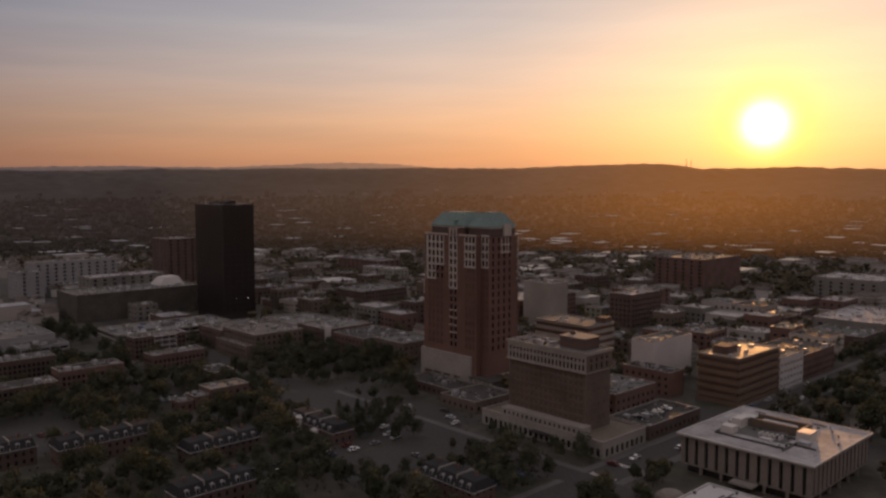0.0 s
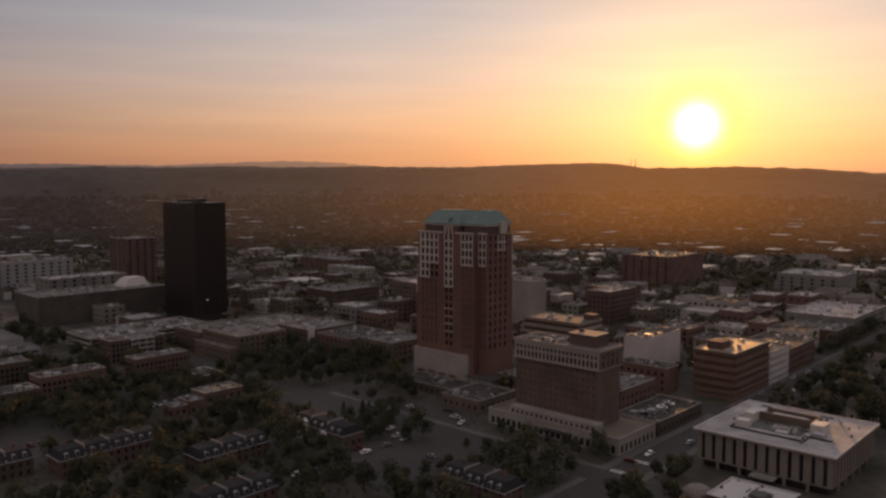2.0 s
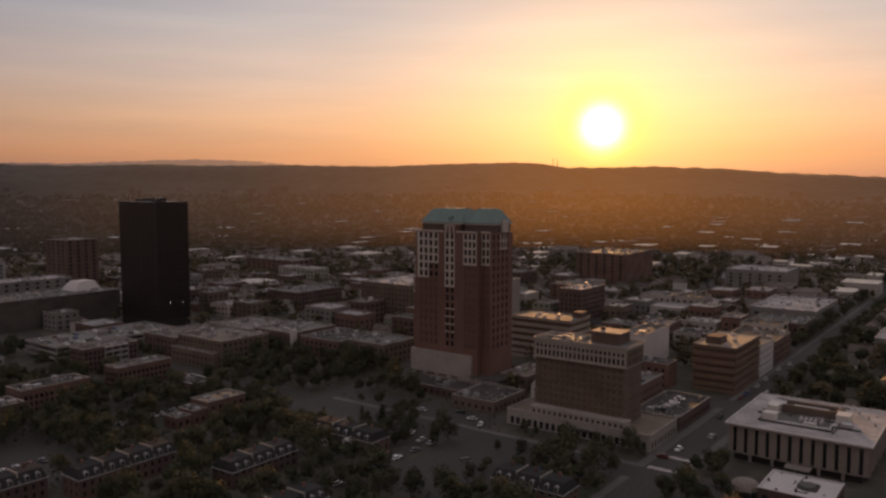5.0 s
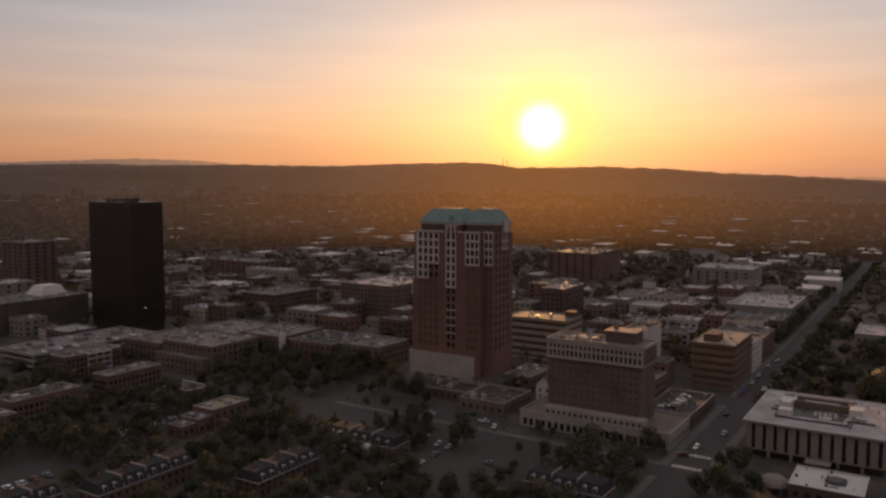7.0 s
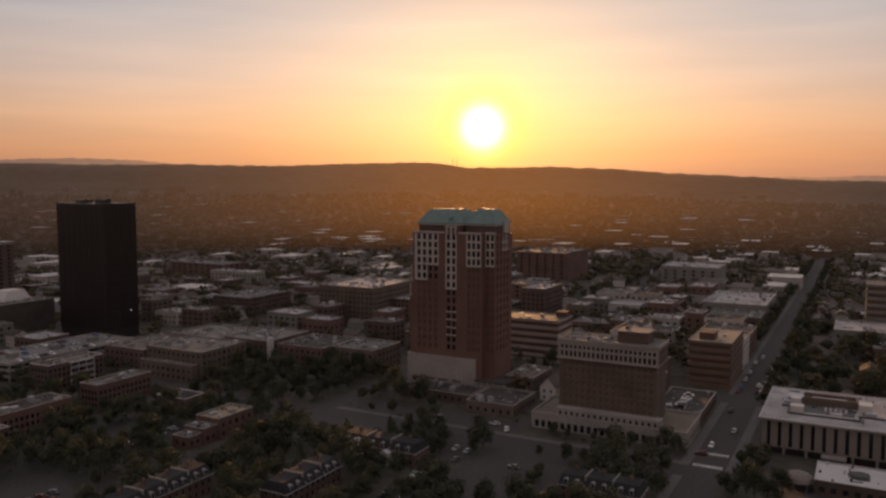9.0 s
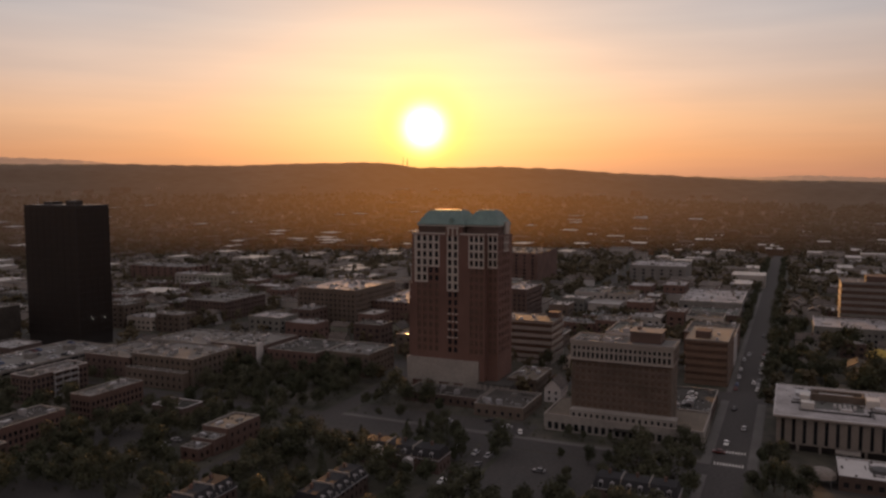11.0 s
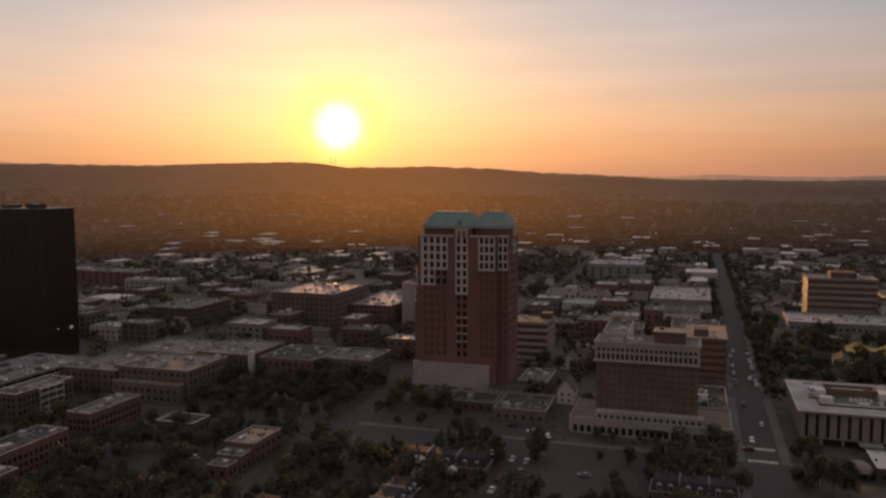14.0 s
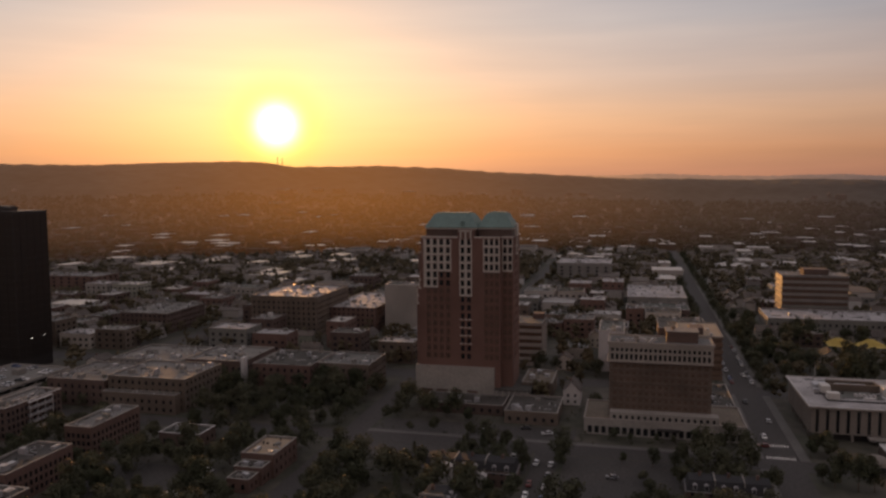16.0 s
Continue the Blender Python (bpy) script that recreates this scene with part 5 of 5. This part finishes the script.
def on_road(x, y):
    return 150.5 < y < 165.5 or 203 < x < 216.2 or 303 < x < 321 or 313 < y < 325 and x < 304 or 235.5 < y < 245.5 and x < 204


def in_open(x, y):
    return any(a < x < b and c < y < d for a, b, c, d in OPEN)


rng = random.Random(4)
# park trees by the long street, street trees before the hotel, then the leafy yards of the near town
for cx, cy, sx, sy, count, sc in ((395, 138, 42, 11, 16, 1.25), (440, 104, 16, 28, 10, 1.2), (380, 96, 18, 36, 16, 0.75), (340, 100, 22, 38, 18, 1.25), (470, 140, 30, 7, 7, 1.1), (224, 196, 2.0, 22, 5, 0.5), (228, 144, 8, 4, 4, 0.8), (246, 252, 3, 5, 3, 0.7), (254, 345, 18, 14, 14, 1.1), (226, 374, 16, 14, 13, 1.1),
                                  (196, 205, 4, 10, 3, 0.6), (168, 206, 16, 1.5, 5, 0.6), (196, 140, 9, 9, 6, 0.9), (330, 240, 8, 20, 6, 0.9), (186, 248, 10, 2, 4, 0.7), (168, 545, 10, 34, 14, 1.1), (108, 480, 9, 12, 7, 1.0), (300, 250, 4, 5, 2, 0.7)):
    done = 0
    for _ in range(count * 10):
        x, y = cx + rng.uniform(-sx, sx), cy + rng.uniform(-sy, sy)
        if built(x, y, 0.5) or on_road(x, y) or not clear_of_trees(x, y, 4.2):
            continue
        tree(x, y, scale=sc * rng.uniform(0.8, 1.15))
        done += 1
        if done >= count:
            break
for _ in range(2600):
    x, y = rng.uniform(70, 264), rng.uniform(170, 475)
    if len(tree_spots) >= 240:
        break
    if built(x, y) or on_road(x, y) or in_open(x, y) or before_houses(x, y) or not clear_of_trees(x, y, 5.4):
        continue
    if noise.noise((x / 30, y / 30, 7)) < -0.25:
        continue
    tree(x, y, scale=rng.uniform(0.75, 1.2))



def crown_arrays(me):
    v = np.empty(len(me.vertices) * 3)
    me.vertices.foreach_get("co", v)
    f = np.empty(len(me.loops), dtype=int)
    me.loops.foreach_get("vertex_index", f)
    return v.reshape(-1, 3), f.reshape(-1, 4)


def joined_trees(name, spots, label):
    """Many trees as one mesh: the leaves of the near trees' crowns, thinned, turned and scaled."""
    vs, fs, base = [], [], 0
    stock = [crown_arrays(c) for _, c in TREES]
    for x, y, k, scale, turn, keep in spots:
        v, f = stock[k]
        n = int(len(f) * keep)
        v = v[: n * 4] * scale
        c, q = math.cos(turn), math.sin(turn)
        vs.append(np.column_stack((x + c * v[:, 0] - q * v[:, 1], y + q * v[:, 0] + c * v[:, 1], v[:, 2])))
        fs.append(f[:n] + base)
        base += n * 4
    me = bpy.data.meshes.new(name)
    me.from_pydata(np.concatenate(vs).tolist(), [], np.concatenate(fs).tolist())
    me.materials.append(LEAF)
    return piece(name, me, None, label, "trees", kind="stuff")


more = []
for _ in range(5200):
    x, y = rng.uniform(60, 268), rng.uniform(166, 478)
    if built(x, y, 1.0) or on_road(x, y) or in_open(x, y) or before_houses(x, y) or not clear_of_trees(x, y, 5.0):
        continue
    if noise.noise((x / 30, y / 30, 7)) < -0.2:
        continue
    more.append((x, y, rng.randrange(6), rng.uniform(0.6, 1.15), rng.uniform(0, 6.28), 0.75))
    tree_spots.append((x, y))
joined_trees("yard_trees", more, "dense leafy trees in the yards of the near town")
shrubs = []
for _ in range(2600):
    x, y = rng.uniform(60, 268), rng.uniform(166, 478)
    if built(x, y, 0.3) or on_road(x, y) or in_open(x, y):
        continue
    shrubs.append((x, y, rng.randrange(6), rng.uniform(0.12, 0.3), rng.uniform(0, 6.28), 0.12))
joined_trees("shrubs", shrubs, "low shrubs and hedges between the houses")

# ---- the town between: streets of small blocks and houses ----
rng = random.Random(21)
WALLS = [BRICK, BRICK, BRICK_BROWN, BRICK_DARK, CONCRETE_DARK, CONCRETE, SIDING]


def seen(x, y):
    """Whether a place lies in the wedge of town that the flight looks over."""
    a = math.degrees(math.atan2(y - 100, x + 40))
    return -22 < a < 82


def simple_block(x0, x1, y0, y1, h, r, label, name):
    """A small flat block far off: walls with recessed openings, one sheet of panes, a roof and its machines."""
    lx, ly = x1 - x0, y1 - y0
    ob = thing(name, label, "building", pose(x0, y0, 0), "town blocks")
    g, w = Geo(), Geo()
    rows = [q for q in floors(1.2, 3.5, int(h / 3.5), 1.7) if q[1] < h - 0.8]
    for s in "wsen":
        org, u, nrm, length = side_of(s, lx, ly)
        us = bays(length, max(1, int(length / 4.2)), 1.9, 0.5) if s in "ws" else []
        for (x, y, z), ww, hh in wall_side(g, org, u, nrm, length, h, us, rows if us else [], 0.2):
            w.quad(*[(x + u[0] * a, y + u[1] * a, z + b) for a, b in ((-ww / 2, -hh / 2), (ww / 2, -hh / 2), (ww / 2, hh / 2), (-ww / 2, hh / 2))])
    part("wall", g, r.choice(WALLS), ob)
    if w.f:
        tagged(part("glazing", w, GLASS, ob), kind="stuff")
    ROOFS.append((x0, x1, y0, y1, h - 0.45))
    part("roof", Geo().box(0.25, lx - 0.25, 0.25, ly - 0.25, h - 0.7, h - 0.45), r.choice((GRAVEL, ROOF_GLOSS, TAR, MEMBRANE, GRAVEL)), ob)
    q = Geo()
    for a, b, c, d in ((-0.05, lx + 0.05, -0.05, 0.3), (-0.05, lx + 0.05, ly - 0.3, ly + 0.05), (-0.05, 0.3, 0.3, ly - 0.3), (lx - 0.3, lx + 0.05, 0.3, ly - 0.3)):
        q.box(a, b, c, d, h + 0.003, h + 0.15)
    part("coping", q, r.choice((CONCRETE, WHITE, METAL, CONCRETE)), ob)
    for _ in range(r.randint(1, 3)):
        ww, dd = r.uniform(1, 3), r.uniform(1, 3)
        if lx > ww + 3 and ly > dd + 3:
            x, y = r.uniform(1, lx - ww - 1), r.uniform(1, ly - dd - 1)
            part("roof_unit", Geo().box(x, x + ww, y, y + dd, h - 0.45, h + r.uniform(0.4, 1.6)), r.choice((METAL, CONCRETE_DARK, WHITE)), ob)
    return ob


TAKEN += [(216, 268, 326, 398), (262, 300, 214, 232)]
made = 0
x = 224.0
while x < 700 and made < 330:
    y = -110.0
    col = rng.uniform(20, 30)
    while y < 800:
        dep = rng.uniform(12, 26)
        cx, cy = x + col / 2, y + dep / 2
        r = math.hypot(cx + 40, cy - 100)
        downtown = cx < 620 and cy > 168
        if seen(cx, cy) and r < 800:
            x0, x1, y0, y1 = x + rng.uniform(0, 3), x + col - rng.uniform(1, 5), y, y + dep - rng.uniform(0.5, 3)
            hit = any(not (x1 < a or x0 > b or y1 < c or y0 > d) for a, b, c, d in TAKEN)
            if not hit:
                if rng.random() < (0.66 if downtown else 0.2):
                    simple_block(x0, x1, y0, y1, rng.choice((6, 8, 9, 11, 12, 14, 16)) * (1 if downtown else 0.7), rng, rng.choice(("low flat-roofed town block of brick", "flat-roofed commercial block with roof machines")), "town_block")
                    made += 1
                elif rng.random() < 0.78:
                    h = rng.uniform(5.2, 7.5)
                    lx, ly = rng.uniform(9, 13), rng.uniform(7, 9)
                    turn = rng.choice((0, 90))
                    gable("house", "small gabled wooden town house", lx, ly, h, h + rng.uniform(2, 3.4), SIDING, SHINGLE, pose(cx + (ly / 2 if turn else -lx / 2), cy - (lx / 2 if turn else ly / 2), 0, 0, 0, turn), group="town houses")
                    TAKEN.append((cx - 8, cx + 8, cy - 8, cy + 8))
                    made += 1
        y += dep + rng.choice((0.5, 1, 4, 9))
    x += col + rng.choice((2, 4, 9, 12))

# ---- the far town: houses and trees too small to tell apart ----
rng = random.Random(33)
walls, roofs, pale, gloss = ([Geo(), Geo()] for _ in range(4))
crowns = [Geo(), Geo(), Geo()]


def land(x, y):
    r, a = math.hypot(x - CX, y - CY), math.degrees(math.atan2(y - CY, x - CX))
    return float(terrain(r, a)) if r > 1100 else 0.0


for i in range(4600):
    a, r = radians(rng.uniform(-20, 80)), math.sqrt(rng.uniform(620 ** 2, 2050 ** 2) if i > 1200 else rng.uniform(560 ** 2, 1100 ** 2))
    if rng.random() < smooth(1300, 2100, r) * 0.9:
        continue
    x, y = CX + r * math.cos(a), CY + r * math.sin(a)
    if not free(x, y, 6):
        continue
    z = land(x, y) - 0.5
    far = int(r > 1100)
    if rng.random() < 0.16:
        w, d, h = rng.uniform(14, 40), rng.uniform(12, 30), rng.uniform(5, 12)
        walls[far].box(x - w / 2, x + w / 2, y - d / 2, y + d / 2, z, z + h, 0, False)
        (gloss if rng.random() < 0.5 else roofs)[far].box(x - w / 2 - 0.2, x + w / 2 + 0.2, y - d / 2 - 0.2, y + d / 2 + 0.2, z + h + 0.003, z + h + 0.4)
    else:
        w, d, h = rng.uniform(8, 13), rng.uniform(7, 10), rng.uniform(5, 8)
        if rng.random() < 0.5:
            w, d = d, w
        (pale if rng.random() < 0.35 else walls)[far].box(x - w / 2, x + w / 2, y - d / 2, y + d / 2, z, z + h, 0, False)
        top = [(x - w / 2, y - 0.1), (x + w / 2, y - 0.1), (x + w / 2, y + 0.1), (x - w / 2, y + 0.1)] if w > d else [(x - 0.1, y - d / 2), (x + 0.1, y - d / 2), (x + 0.1, y + d / 2), (x - 0.1, y + d / 2)]
        roofs[far].prism([(x - w / 2 - 0.4, y - d / 2 - 0.4), (x + w / 2 + 0.4, y - d / 2 - 0.4), (x + w / 2 + 0.4, y + d / 2 + 0.4), (x - w / 2 - 0.4, y + d / 2 + 0.4)], z + h + 0.003, z + h + rng.uniform(2, 3.5), top)
# walls and gabled roofs past 1100 m glow with the painted haze
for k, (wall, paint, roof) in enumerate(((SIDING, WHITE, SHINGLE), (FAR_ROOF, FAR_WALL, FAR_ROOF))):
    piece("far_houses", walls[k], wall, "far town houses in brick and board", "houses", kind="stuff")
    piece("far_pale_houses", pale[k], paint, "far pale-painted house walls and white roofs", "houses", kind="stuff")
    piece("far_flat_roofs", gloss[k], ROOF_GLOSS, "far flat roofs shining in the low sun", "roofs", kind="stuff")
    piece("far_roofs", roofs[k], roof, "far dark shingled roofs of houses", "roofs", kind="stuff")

for i in range(19000):
    a, r = radians(rng.uniform(-20, 80)), math.sqrt(rng.uniform(700 ** 2, 1950 ** 2) if i > 5200 else rng.uniform(300 ** 2, 1000 ** 2))
    x, y = CX + r * math.cos(a), CY + r * math.sin(a)
    if not free(x, y, 1.5) or x < 266 or not clear_of_trees(x, y, 4):
        continue
    z, k = land(x, y), 0 if r < 1100 else 1 if r < 1600 else 2
    crown = crowns[k]
    h, w = (rng.uniform(6, 12), rng.uniform(2.6, 4.6)) if r < 1100 else (rng.uniform(6, 11), rng.uniform(3.0, 6.5))
    for _ in range(20 if r < 700 else 9 if r < 1100 else 6):
        c = Vector((x + rng.uniform(-w, w) * 0.7, y + rng.uniform(-w, w) * 0.7, z + h * rng.uniform(0.3, 0.95)))
        s = w * (rng.uniform(0.2, 0.42) if r < 700 else rng.uniform(0.35, 0.6))
        j = len(crown.v)
        crown.v += [tuple(c + Vector(p) * s * rng.uniform(0.75, 1.25)) for p in ((1, 0, 0), (0, 1, 0), (-1, 0, 0), (0, -1, 0), (0, 0, 1), (0, 0, -1))]
        crown.f += [(j, j + 1, j + 4), (j + 1, j + 2, j + 4), (j + 2, j + 3, j + 4), (j + 3, j, j + 4), (j + 1, j, j + 5), (j + 2, j + 1, j + 5), (j + 3, j + 2, j + 5), (j, j + 3, j + 5)]
        crown.m += [0] * 8
# nearest crowns have haze mixed into their colour, the farther two emit it
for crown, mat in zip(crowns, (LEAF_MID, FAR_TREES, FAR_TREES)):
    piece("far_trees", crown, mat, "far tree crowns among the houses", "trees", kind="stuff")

# rows of trees along the long street
lane = []
for k in range(95):
    for y in (149.5, 168.2):
        x = 300 + k * 7.4 + rng.uniform(-2, 2)
        if rng.random() < 0.72 and (x > 372 or y < 150) and not any(a < x < b and c < y < d for a, b, c, d in TAKEN if b - a < 200):
            lane.append((x, y + rng.uniform(-0.8, 0.8), rng.randrange(6), rng.uniform(0.65, 1.1), rng.uniform(0, 6.28), 0.45))
joined_trees("lane_trees", lane, "street trees lining the long street")

# pipes, hatches, vents and curbs strewn over the flat roofs
clutter, dark_clutter = Geo(), Geo()
for x0, x1, y0, y1, z in ROOFS:
    for _ in range(int(4 + (x1 - x0) * (y1 - y0) / 45)):
        kind = rng.random()
        w, d, t = (rng.uniform(0.3, 0.9), rng.uniform(0.3, 0.9), rng.uniform(0.3, 1.1)) if kind < 0.6 else (rng.uniform(2, 6), 0.18, 0.3) if kind < 0.8 else (0.18, rng.uniform(2, 6), 0.3)
        if x1 - x0 < w + 2 or y1 - y0 < d + 2:
            continue
        x, y = rng.uniform(x0 + 0.8, x1 - w - 0.8), rng.uniform(y0 + 0.8, y1 - d - 0.8)
        (clutter if rng.random() < 0.55 else dark_clutter).box(x, x + w, y, y + d, z - 0.02, z + t, 0, False)
piece("roof_clutter", clutter, METAL, "small metal vents and pipes strewn on flat roofs", "roof vents", kind="stuff")
piece("roof_clutter", dark_clutter, TAR, "small dark hatches and curbs strewn on flat roofs", "roof vents", kind="stuff")

# masts on the ridge
for az in (27.55, 27.85):
    x, y = CX + 2560 * math.cos(radians(az)), CY + 2560 * math.sin(radians(az))
    z = land(x, y) - 2
    piece("radio_mast", Geo().tube(x, y, z, z + 27, 1.2, 0.5, 6), BLACK_METAL, "thin radio mast on the wooded ridge", "mast", "radio masts")
